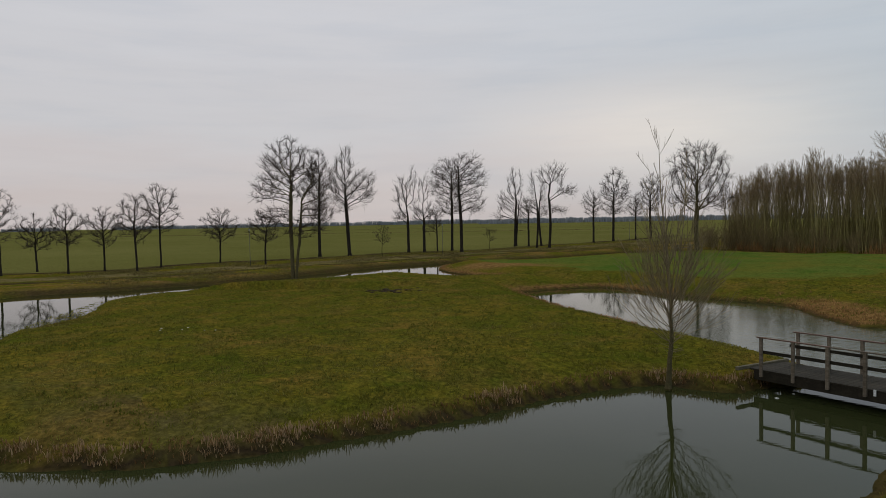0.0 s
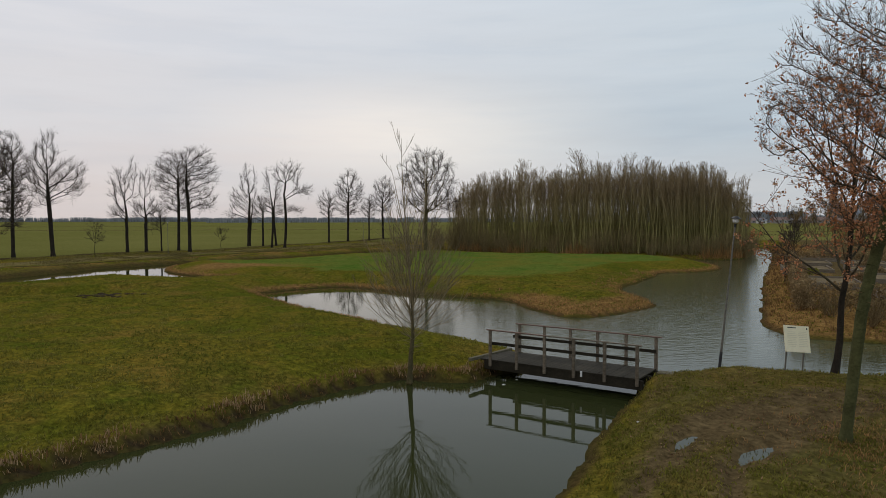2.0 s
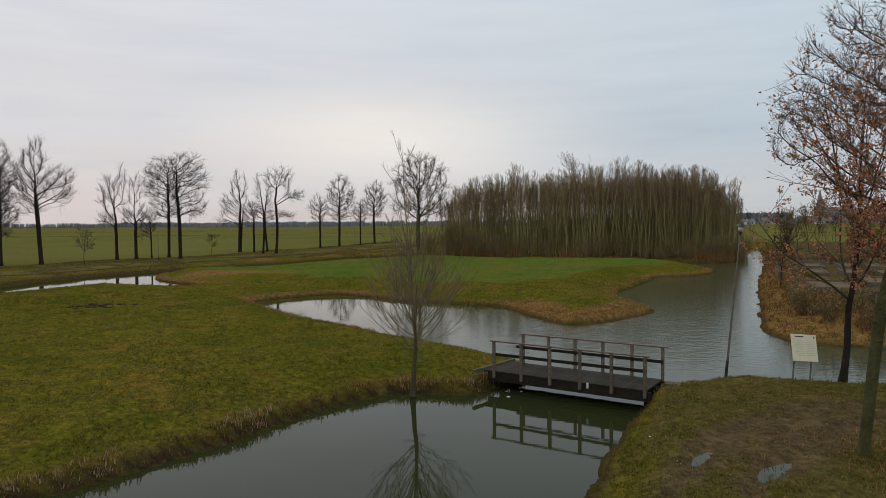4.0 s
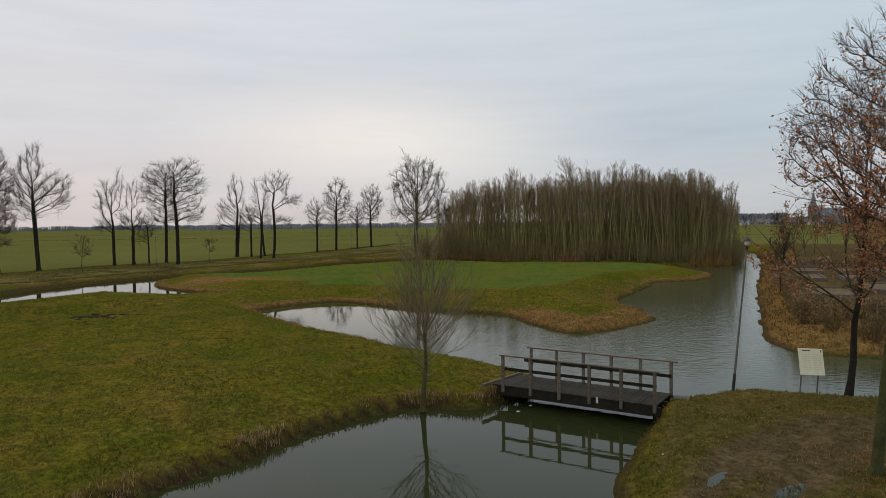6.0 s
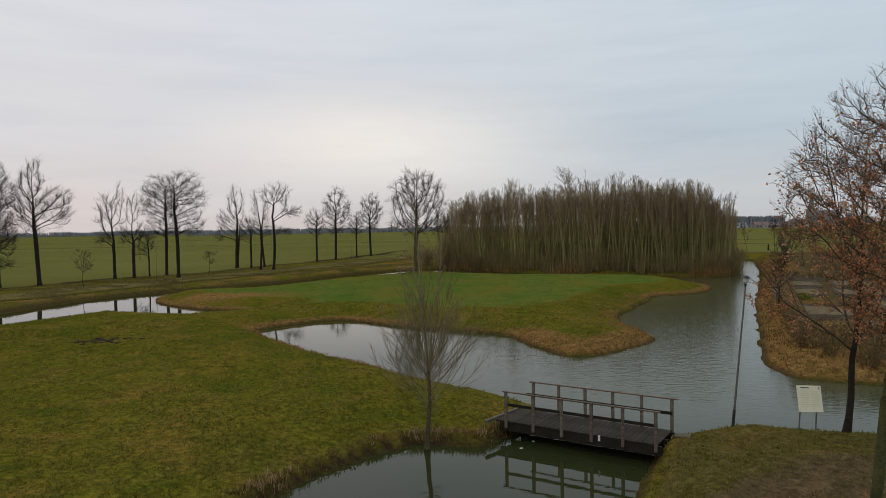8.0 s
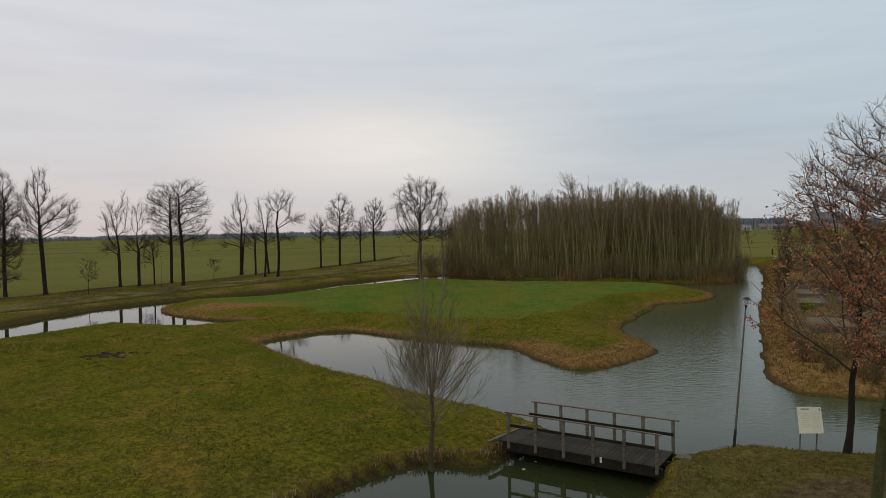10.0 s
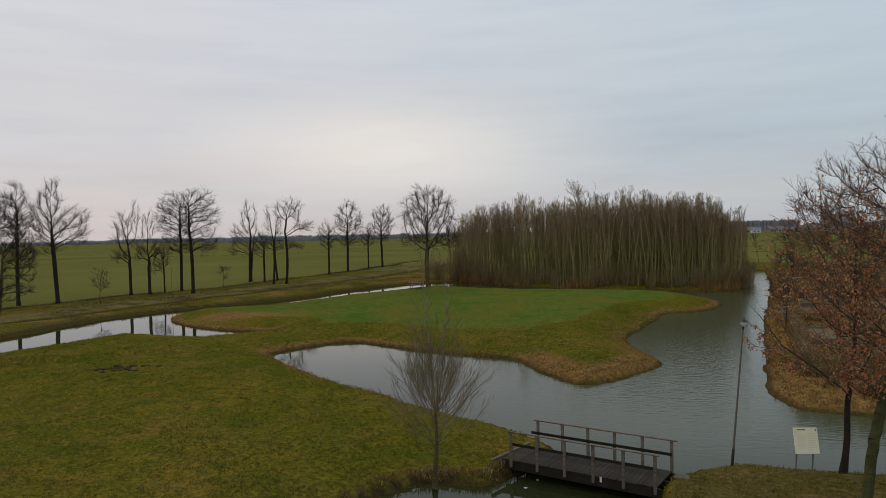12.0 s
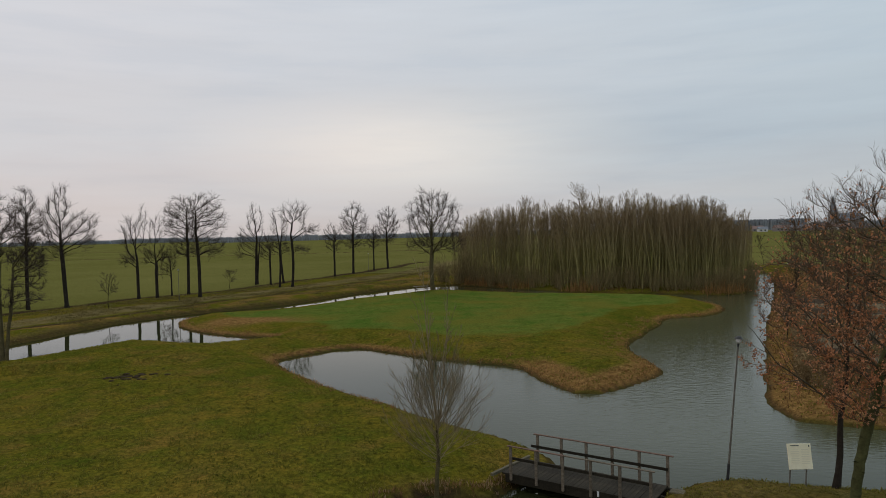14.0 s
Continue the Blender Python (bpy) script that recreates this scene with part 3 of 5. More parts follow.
    mud = np.exp(-(((x - 6.4) / 3.0) ** 2 + ((y - 14.2 - 0.35 * (x - 6)) / 2.0) ** 2)) * 0.62 + 0.55 * trod + 0.3 * rut + np.exp(-(((x - 10.5) / 4) ** 2 + ((y - 17) / 1.2) ** 2)) * 0.7 + ditch * 1.0
    mud = np.maximum(mud, east * 0.50 * smooth(2.0, 5.0, x)) * (d > 0.5) + garden * smooth(2.5, 5.0, d) * 0.75 + isle * np.exp(-(((x + 8) / 14) ** 2 + ((y - 11) / 2.5) ** 2)) * 0.5 * (rough > 0.3)
    mud = np.maximum(mud, west * smooth(2.4, 1.0, d) * smooth(-20, -26, x) * 0.4)
    # waterline band: bare soil plus the painted shade of the undercut bank
    edge = smooth(0.34, 0.12, d) * np.where(isle & (y < 23), 1.0, 0.75)
    edge = np.maximum(edge, 0.75 * west * smooth(1.0, 0.4, d))
    # ditch stripes: soil and the ditch's shadow line, put into colour on shallow relief
    edge = np.maximum(edge, 0.9 * smooth(0.2, 0.55, ditch))
    return h, d, dict(dry=np.clip(dry, 0, 1), lush=np.clip(lush, 0, 1), field=np.clip(field, 0, 1), path=path * 0.7, mud=np.clip(mud, 0, 1), edge=edge), isle, far_isle, garden, east


def height(x, y):
    return float(terrain(np.array([float(x)]), np.array([float(y)]))[0][0])


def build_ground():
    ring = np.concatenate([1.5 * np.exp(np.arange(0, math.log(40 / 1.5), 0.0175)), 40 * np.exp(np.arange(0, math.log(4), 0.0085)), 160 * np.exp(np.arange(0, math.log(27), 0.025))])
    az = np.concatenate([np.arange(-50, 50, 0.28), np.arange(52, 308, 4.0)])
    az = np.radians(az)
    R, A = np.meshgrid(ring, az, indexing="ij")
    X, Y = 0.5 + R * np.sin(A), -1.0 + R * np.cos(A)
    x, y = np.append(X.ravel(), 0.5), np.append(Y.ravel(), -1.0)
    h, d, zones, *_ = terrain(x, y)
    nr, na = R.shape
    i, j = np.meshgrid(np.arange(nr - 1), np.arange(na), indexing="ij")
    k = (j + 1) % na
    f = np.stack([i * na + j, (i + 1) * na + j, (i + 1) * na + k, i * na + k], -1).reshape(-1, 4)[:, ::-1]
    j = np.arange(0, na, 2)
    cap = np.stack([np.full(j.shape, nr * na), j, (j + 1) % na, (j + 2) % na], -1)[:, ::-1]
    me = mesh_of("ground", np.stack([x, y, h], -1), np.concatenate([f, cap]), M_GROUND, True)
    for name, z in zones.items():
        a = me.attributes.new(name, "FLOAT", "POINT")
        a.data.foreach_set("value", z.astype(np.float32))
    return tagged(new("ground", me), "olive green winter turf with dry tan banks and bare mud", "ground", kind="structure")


build_ground()
wv = [(-70, -6, 0), (60, -6, 0), (60, 126, 0), (-70, 126, 0)]
tagged(new("water", mesh_of("water", wv, [(0, 1, 2, 3)], M_WATER)), "still grey-green moat water mirroring the sky", "water", kind="structure")


# ---- bare trees ----
UP = np.array([0, 0, 1.0])


def unit(v):
    return v / np.maximum(np.linalg.norm(v, axis=-1, keepdims=True), 1e-9)


def shoots(rng, start, way, length, r0, r1, segs, lift=0.1, wobble=0.12):
    """Bending shoots: start and way are (n, 3), the rest (n,). Returns their points and radii."""
    n = len(start)
    pts, d = [start], unit(way)
    for s in range(segs):
        d = unit(d + UP * lift + rng.normal(0, wobble, (n, 3)))
        pts.append(pts[-1] + d * (length / segs)[:, None])
    t = np.linspace(0, 1, segs + 1)
    rad = r0[:, None] * (1 - t) ** 0.85 + r1[:, None] * t
    return np.stack(pts, 1), rad


def forked(rng, P, R, each, t0, t1, angle, ratio, segs, lift, wobble, rmin, taper=0.55):
    """Children along a set of shoots."""
    n, s = P.shape[0], P.shape[1] - 1
    t = rng.uniform(t0, t1, (n, each))
    f = t * s
    i = np.minimum(f.astype(int), s - 1)
    w = (f - i)[..., None]
    idx = np.arange(n)[:, None]
    a, b = P[idx, i], P[idx, i + 1]
    start = a * (1 - w) + b * w
    rad = R[idx, i] * (1 - w[..., 0]) + R[idx, i + 1] * w[..., 0]
    tang = unit(b - a)
    side = unit(np.cross(tang, rng.normal(0, 1, tang.shape)))
    ang = np.radians(angle) * rng.uniform(0.7, 1.3, t.shape)[..., None]
    way = tang * np.cos(ang) + side * np.sin(ang)
    full = np.linalg.norm(np.diff(P, axis=1), axis=2).sum(1)[:, None]
    length = full * ratio * (1.15 - 0.65 * t) * rng.uniform(0.6, 1.25, t.shape)
    r0 = np.maximum(rad * taper, rmin)
    q = lambda z: z.reshape(-1, *z.shape[2:])
    return shoots(rng, q(start), q(way), q(length), q(r0), np.full(q(r0).shape, rmin * 0.6), segs, lift, wobble)


def tubes(sets, sides):
    """Joins sets of (points, radii) into the vertices and quads of one mesh."""
    V, F, base = [], [], 0
    for (P, R), k in zip(sets, sides):
        n, s = P.shape[0], P.shape[1]
        T = unit(np.gradient(P, axis=1))
        ref = np.where(np.abs(T[..., 2:3]) > 0.9, np.array([1.0, 0, 0]), UP)
        A = unit(np.cross(T, ref))
        B = np.cross(T, A)
        th = np.arange(k) * 2 * np.pi / k
        ringv = P[:, :, None] + R[:, :, None, None] * (A[:, :, None] * np.cos(th)[:, None] + B[:, :, None] * np.sin(th)[:, None])
        V.append(ringv.reshape(-1, 3))
        b, i, j = np.meshgrid(np.arange(n), np.arange(s - 1), np.arange(k), indexing="ij")
        o = base + (b * s + i) * k
        F.append(np.stack([o + j, o + (j + 1) % k, o + k + (j + 1) % k, o + k + j], -1).reshape(-1, 4))
        base += n * s * k
    return np.concatenate(V), np.concatenate(F)


def bare_tree(name, x, y, tall, wide, seed, label, fork=0.35, limbs=12, trunk_r=0.2, lean=(0, 0), steep=35, subs=6, twigs=6, fine=5,
              mats=None, twig_r=0.0085, stems=1, wobble=0.06, leaves=0, leaf_size=0.09, group="", z=None, curve=0.055, sink=0.1, category="tree", low_leaves=0.0, stout=0.016, bend=1.6, limb_mat=None):
    """A leafless tree: tapering trunk, ascending limbs, and a crown of ever finer branches and twigs."""
    rng = np.random.default_rng(seed)
    tall = tall * 0.94
    limbs, wide = int(limbs * 1.45), wide * 1.1
    mats = mats or (M_BARK, M_TWIG)
    e = tagged(new(name), label, category, group)
    e.location = (x, y, (height(x, y) if z is None else z) - sink)
    trunk_r = trunk_r * 0.78
    st, wy, ln, rr = [], [], [], []
    for k in range(stems):
        a = 2 * np.pi * k / stems + seed
        o = 0.0 if stems == 1 else trunk_r * 1.1
        st.append((o * np.cos(a), o * np.sin(a), 0))
        s = 0.0 if stems == 1 else 0.16
        wy.append((lean[0] + s * np.cos(a), lean[1] + s * np.sin(a), 1.0))
        ln.append(tall * (0.97 if k == 0 else rng.uniform(0.75, 0.95)))
        rr.append(trunk_r * (1 if k == 0 else 0.75))
    TP, TR = shoots(rng, np.array(st), np.array(wy), np.array(ln), np.array(rr), np.array(rr) * 0.06, 14, 0.02, wobble)
    TR[:, 0] *= 1.35
    each = max(2, limbs // stems)
    n = stems
    t = np.sort(rng.uniform(fork, 0.93, (n, each)), axis=1)
    f = t * 14
    i = np.minimum(f.astype(int), 13)
    w = (f - i)[..., None]
    idx = np.arange(n)[:, None]
    start = TP[idx, i] * (1 - w) + TP[idx, i + 1] * w
    rad = TR[idx, i]
    az = rng.uniform(0, 2 * np.pi, (n, 1)) + np.arange(each) * 2.4 + rng.normal(0, 0.4, (n, each))
    ang = np.radians(steep) * (1.25 - 0.75 * (t - fork) / (1 - fork)) * rng.uniform(0.8, 1.2, t.shape)
    way = np.stack([np.sin(ang) * np.cos(az), np.sin(ang) * np.sin(az), np.cos(ang)], -1)
    u = (t - fork) / (1 - fork)
    reach = wide * 0.5 * (0.75 + 0.5 * np.sin(np.pi * np.clip(u + 0.15, 0, 1))) * (1.05 - 0.55 * u)
    length = np.minimum(reach / np.maximum(np.sin(ang), 0.25), tall * (1.02 - t) + reach * 0.35) * rng.uniform(0.75, 1.15, t.shape)
    q = lambda zz: zz.reshape(-1, *zz.shape[2:])
    r0 = np.minimum(q(rad) * 0.62, 0.015 + q(length) * stout)
    LP, LR = shoots(rng, q(start), q(way), q(length), r0, r0 * 0.12, 7, curve * 1.25, wobble * bend)
    S1 = forked(rng, LP, LR, subs, 0.10, 0.95, 40, 0.42, 4, curve * 0.8, 0.08, twig_r * 1.4)
    S1b = forked(rng, TP, TR, 8, max(fork, 0.45), 0.99, 42, 0.14, 4, curve, 0.08, twig_r * 1.4)
    S1 = (np.concatenate([S1[0], S1b[0]]), np.concatenate([S1[1], S1b[1]]))
    S2 = forked(rng, *S1, twigs, 0.10, 0.97, 38, 0.54, 2, curve * 0.6, 0.09, twig_r)
    sets, sides = [S1, S2], [4, 3]
    if fine:
        S3 = forked(rng, *S2, fine, 0.15, 0.95, 34, 0.62, 1, curve * 0.5, 0.1, twig_r * 0.8)
        sets.append(S3)
        sides.append(3)
    part("trunk", mesh_of("trunk", *tubes([(TP, TR)] if limb_mat else [(TP, TR), (LP, LR)], [8, 6]), mats[0], True), parent=e)
    for k in range(len(LP) if limb_mat else 0):
        part("limb", mesh_of("limb", *tubes([(LP[k:k + 1], LR[k:k + 1])], [6]), limb_mat, True), parent=e)
    part("crown", mesh_of("crown", *tubes(sets, sides), mats[1], True), parent=e, label="bare fine twigs")
    if leaves:
        P = sets[-1][0]
        tips = (P[:, :1] * 0.5 + P[:, 1:] * 0.5).reshape(-1, 3)
        if low_leaves:
            p = np.clip(1.0 - tips[:, 2] / tall, 0.03, 1) ** low_leaves
            pick = rng.choice(len(tips), leaves, p=p / p.sum())
        else:
            pick = rng.integers(0, len(tips), leaves)
        c = tips[pick] + rng.normal(0, 0.03, (leaves, 3))
        part("foliage", mesh_of("foliage", *leaf_cards(rng, c, leaf_size), M_LEAF), parent=e, label="few withered russet leaves still hanging")
    return e


def leaf_cards(rng, c, size):
    """Small folded leaves with a pointed outline, two quads each."""
    n = len(c)
    a = unit(rng.normal(0, 1, (n, 3)) + np.array([0, 0, -0.6]))
    b = unit(np.cross(a, rng.normal(0, 1, (n, 3))))
    nn = np.cross(a, b)
    s = (size * rng.uniform(0.6, 1.25, n))[:, None]
    v = np.stack([c, c + a * s * 0.45 + b * s * 0.3 + nn * s * 0.12, c + a * s, c + a * s * 0.5,
                  c + a * s * 0.45 - b * s * 0.3 + nn * s * 0.12], 1)
    o = np.arange(n)[:, None] * 5
    f = np.concatenate([o + np.array([[0, 1, 2, 3]]), o + np.array([[0, 3, 2, 4]])])
    return v.reshape(-1, 3), f


def grown_tree(name, x, y, tall, lobes, seed, label, bole=0.25, leader=0.6, trunk_r=0.2, lean=(0, 0), bow=0.0, up=0.3, points=420, group="", mats=None,
               z=None, tip=0.0095, stems=((0, 0),), fine=4, step=0.34, twig=0.95, limb_mat=None, leaves=0, leaf_size=0.07, low_leaves=1.0):
    """A leafless tree that grows limbs towards scattered points of its crown; lobes are (x, z, half width, half height) in metres."""
    rng = np.random.default_rng(seed)
    mats = mats or (M_BARK, M_TWIG)
    e = tagged(new(name), label, "tree", group)
    e.location = (x, y, (height(x, y) if z is None else z) - 0.1)
    goal = []
    vol = np.array([w * w * h for _, _, w, h in lobes])
    for (cx, cz, w, h), n in zip(lobes, (points * vol / vol.sum()).astype(int) + 8):
        p = unit(rng.normal(0, 1, (n, 3))) * (rng.uniform(0, 1, (n, 1)) ** 0.42)
        goal.append(p * [w, w, h] + [cx, 0, cz])
    goal = np.concatenate(goal)
    pos, par = [], []
    for sx, sy in stems:
        top = tall * (leader if not pos else leader * rng.uniform(0.8, 0.95))
        n = int(top / step)
        sway = rng.normal(0, 0.03, (n + 1, 2)).cumsum(0)
        for k in range(n + 1):
            f = k / n
            h = f * top
            px = lean[0] * h + sx * (0.25 + f) + bow * tall * math.sin(math.pi * f) + sway[k, 0] * f
            py = lean[1] * h + sy * (0.25 + f) + sway[k, 1] * f
            par.append(len(pos) - 1 if k else -1)
            pos.append((px, py, h))
    P = np.array(pos)
    trunk_n = len(P)
    can = P[:, 2] > bole * tall
    d = np.where(can[None], np.linalg.norm(goal[:, None] - P[None], axis=2), 1e9)
    near, dist = d.argmin(1), d.min(1)
    alive = np.ones(len(goal), bool)
    P = list(P)
    way_of = {}
    for it in range(70):
        pull = alive & (dist < 6.0)
        if not pull.any():
            break
        Pn = np.array(P)
        acc = {}
        for g in np.nonzero(pull)[0]:
            v = goal[g] - Pn[near[g]]
            acc.setdefault(int(near[g]), []).append(v / (np.linalg.norm(v) + 1e-9))
        fresh = []
        for k, vs in acc.items():
            v = np.mean(vs, 0) + UP * up + rng.normal(0, 0.10, 3)
            if par[k] >= 0:
                v = v + 0.45 * unit(Pn[k] - Pn[par[k]])
            v = unit(v)
            if k in way_of and any(v @ w > 0.93 for w in way_of[k]):
                v = unit(v + rng.normal(0, 0.45, 3))
            way_of.setdefault(k, []).append(v)
            if len(way_of[k]) > 4:
                continue
            fresh.append(Pn[k] + v * step)
            par.append(k)
        if not fresh:
            break
        i0 = len(P)
        P.extend(fresh)
        F = np.array(fresh)
        q = np.linalg.norm(goal[:, None] - F[None], axis=2)
        m = q.min(1)
        better = m < dist
        near[better], dist[better] = i0 + q.argmin(1)[better], m[better]
        alive &= dist > step * 1.35
    P, par = np.array(P), np.array(par)
    n = len(P)
    # the thickness of each length follows from the twigs that it carries
    trunk_r *= 0.8
    tips = np.ones(n)
    kids = np.zeros(n)
    for k in range(n - 1, 0, -1):
        if par[k] >= 0:
            tips[par[k]] += tips[k] * 0.999 if kids[par[k]] else tips[k] - 1
            kids[par[k]] += 1
    top_load = tips[0] if len(stems) == 1 else tips[:trunk_n].max()
    root = tip * 1.4
    power = math.log(trunk_r / root) / math.log(max(top_load, 3))
    R = root * tips ** power
    stemnode = np.arange(n) < trunk_n
    R[stemnode] = np.maximum(np.minimum(R[stemnode], trunk_r), trunk_r * (1 - P[stemnode, 2] / tall) ** 1.3 * 0.8)
    R[stemnode & (P[:, 2] < step * 1.5)] *= 1.25
    i = np.nonzero(par >= 0)[0]
    seg = np.stack([P[par[i]], P[i]], 1)
    child_r = R[i]
    rad = np.stack([np.where(stemnode[i], R[par[i]], np.minimum(R[par[i]], child_r * 1.35)), child_r], 1)
    thick = stemnode[i] | (rad[:, 0] > tip * 3.2)
    thin = ~thick
    if limb_mat:
        # each limb is a piece of its own, followed from where it leaves the trunk
        limb = np.full(n, -1)
        for k in range(trunk_n, n):
            limb[k] = k if par[k] < trunk_n else limb[par[k]]
        part("trunk", mesh_of("trunk", *tubes([(seg[stemnode[i]], rad[stemnode[i]])], [9]), mats[0], True), parent=e)
        for k in np.unique(limb[i[thick & ~stemnode[i]]]):
            on = thick & (limb[i] == k)
            part("limb", mesh_of("limb", *tubes([(seg[on], rad[on])], [6]), limb_mat, True), parent=e)
    else:
        part("trunk", mesh_of("trunk", *tubes([(seg[thick], rad[thick])], [7]), mats[0], True), parent=e)
    out = i[(R[i] < tip * 3.4)]
    dirs = unit(P[out] - P[par[out]])
    st = np.repeat(P[out], fine, 0) - np.repeat(dirs, fine, 0) * (step * rng.uniform(0, 1, (len(out) * fine, 1)))
    wy = np.repeat(dirs, fine, 0) + rng.normal(0, 0.36, st.shape) + UP * (0.25 + up)
    ln = rng.uniform(0.35, 1.15, len(st)) * twig
    T = shoots(rng, st, wy, ln, np.full(len(st), tip * 0.85), np.full(len(st), tip * 0.45), 2, 0.06, 0.07)
    U = forked(rng, *T, 3, 0.15, 0.95, 30, 0.6, 1, 0.06, 0.08, tip * 0.55)
    part("crown", mesh_of("crown", *tubes([(seg[thin], rad[thin]), T, U], [4, 3, 3]), mats[1], True), parent=e, label="bare fine twigs")
    if leaves:
        ends = np.concatenate([T[0][:, 1], T[0][:, 2], U[0][:, 1]])
        p = np.clip(1.05 - ends[:, 2] / tall, 0.04, 1) ** low_leaves * (0.25 + vnoise(ends[:, 0] * 2 + 9, ends[:, 2] * 2 + ends[:, 1], seed))
        c = ends[rng.choice(len(ends), leaves, p=p / p.sum())] + rng.normal(0, 0.025, (leaves, 3))
        part("foliage", mesh_of("foliage", *leaf_cards(rng, c, leaf_size), M_LEAF), parent=e, label="withered russet leaves still hanging")
    return e


# the row along the lane
YOUNG = [(-68.0, 45.4, 6.2, 5.0), (-60.8, 43.8, 7.0, 3.8), (-63.1, 49.6, 7.0, 4.6), (-56.0, 47.8, 8.0, 4.4), (-60.2, 54.5, 9.7, 5.4), (-56.8, 60.0, 6.6, 5.2), (-64.4, 39.5, 8.4, 3.4), (-50.5, 60.5, 6.5, 4.5)]
WILLOW_XY = (-33.3, 43.7)
ROW = "bare trees along the lane"
tall_label = "tall leafless tree with dark trunk beside the lane"
grown_tree("tree", -49.8, 76.5, 15.0, [(-0.9, 8.6, 2.2, 3.4), (-0.4, 12.2, 1.5, 2.8), (2.3, 8.9, 1.8, 2.4), (-2.3, 10.6, 1.0, 2.2)], 11, "broad leafless poplar with ascending limbs beside the lane", bole=0.27, leader=0.62, trunk_r=0.30, lean=(-0.045, 0), up=0.5, points=620, group=ROW)
grown_tree("tree", -46.0, 86.0, 13.0, [(-1.0, 8.0, 1.2, 3.0), (0.9, 9.6, 0.8, 3.4), (-1.2, 5.2, 1.2, 1.0)], 12, "slender forked leafless tree beside the lane", bole=0.27, leader=0.4, trunk_r=0.24, lean=(-0.02, 0), up=0.6, points=330, group=ROW)
grown_tree("tree", -43.8, 86.7, 11.6, [(-0.5, 8.4, 0.5, 2.8), (0.5, 8.8, 0.5, 2.6), (-1.1, 5.4, 0.9, 1.2), (1.0, 5.6, 0.8, 1.0)], 13, "lopped leafless tree with short upright limbs", bole=0.32, leader=0.5, trunk_r=0.25, lean=(-0.02, 0), up=0.6, points=260, group=ROW)
grown_tree("tree", -43.5, 90.3, 6.6, [(-0.5, 4.6, 1.3, 1.6), (-1.6, 3.2, 0.8, 0.6)], 14, "small crooked leafless tree beside the lane", bole=0.4, leader=0.7, trunk_r=0.13, lean=(-0.06, 0), points=150, group=ROW)
grown_tree("tree", -42.2, 92.6, 14.7, [(-0.8, 10.2, 2.6, 3.8), (-0.6, 6.4, 2.0, 1.3)], 15, "tall round-crowned leafless tree beside the lane", bole=0.33, leader=0.8, trunk_r=0.25, lean=(0.01, 0), up=0.3, points=520, group=ROW)
grown_tree("tree", -38.0, 86.8, 14.4, [(0.9, 10.2, 2.7, 3.9), (1.6, 6.2, 2.2, 1.1), (-0.8, 6.0, 0.9, 0.8)], 16, "tall round-crowned leafless tree beside the lane", bole=0.3, leader=0.82, trunk_r=0.28, up=0.22, points=540, group=ROW)
grown_tree("tree", -38.0, 108.8, 13.4, [(-0.5, 9.6, 1.0, 3.6), (0.9, 9.8, 0.7, 3.2), (-2.0, 7.0, 1.1, 2.0), (-2.6, 4.8, 1.0, 0.9)], 17, "forked leafless tree with dark double trunk", bole=0.27, leader=0.6, trunk_r=0.30, up=0.55, points=360, group=ROW, stems=((0, 0), (0.5, 0.1)))
grown_tree("tree", -35.4, 108.1, 8.8, [(-0.7, 6.4, 1.4, 2.1), (-1.8, 4.8, 0.8, 0.9)], 18, "low leaning leafless tree beside the lane", bole=0.4, leader=0.7, trunk_r=0.2, lean=(0.03, 0), points=190, group=ROW)
grown_tree("tree", -31.5, 100.5, 12.5, [(-0.6, 9.6, 0.7, 2.6), (-0.9, 6.2, 1.1, 1.4)], 19, "crooked thin leafless tree beside the lane", bole=0.35, leader=0.8, trunk_r=0.2, bow=0.03, lean=(-0.05, 0), points=190, group=ROW)
grown_tree("tree", -34.3, 111.6, 11.6, [(0.3, 8.6, 0.8, 2.6), (0.8, 6.0, 0.8, 1.2)], 20, "crooked thin leafless tree beside the lane", bole=0.4, leader=0.8, trunk_r=0.22, bow=-0.025, lean=(0.02, 0), points=190, group=ROW)
grown_tree("tree", -29.9, 101.7, 13.3, [(-0.6, 11.2, 1.2, 1.8), (1.4, 11.0, 1.4, 2.0), (2.6, 8.6, 1.6, 1.0), (1.6, 5.6, 1.4, 0.6)], 21, "crooked leafless tree with a sparse lopsided crown", bole=0.36, leader=0.62, trunk_r=0.25, bow=0.02, points=300, group=ROW)
grown_tree("tree", -29.3, 128.0, 10.4, [(-0.3, 7.2, 1.9, 2.8)], 22, tall_label, bole=0.34, leader=0.75, trunk_r=0.24, points=240, group=ROW)
grown_tree("tree", -27.2, 135.5, 14.5, [(0.3, 9.8, 3.1, 4.4), (0.2, 6.0, 2.6, 1.2)], 23, "wide round leafless tree beside the lane", bole=0.32, leader=0.72, trunk_r=0.3, up=0.3, points=500, group=ROW)
grown_tree("tree", -25.0, 147.3, 10.4, [(0, 7.0, 1.7, 2.9)], 24, tall_label, bole=0.38, leader=0.8, trunk_r=0.2, points=220, group=ROW)
grown_tree("tree", -22.3, 149.8, 14.2, [(0.2, 9.4, 2.8, 4.4)], 25, tall_label, bole=0.32, leader=0.6, trunk_r=0.3, up=0.4, points=420, group=ROW)
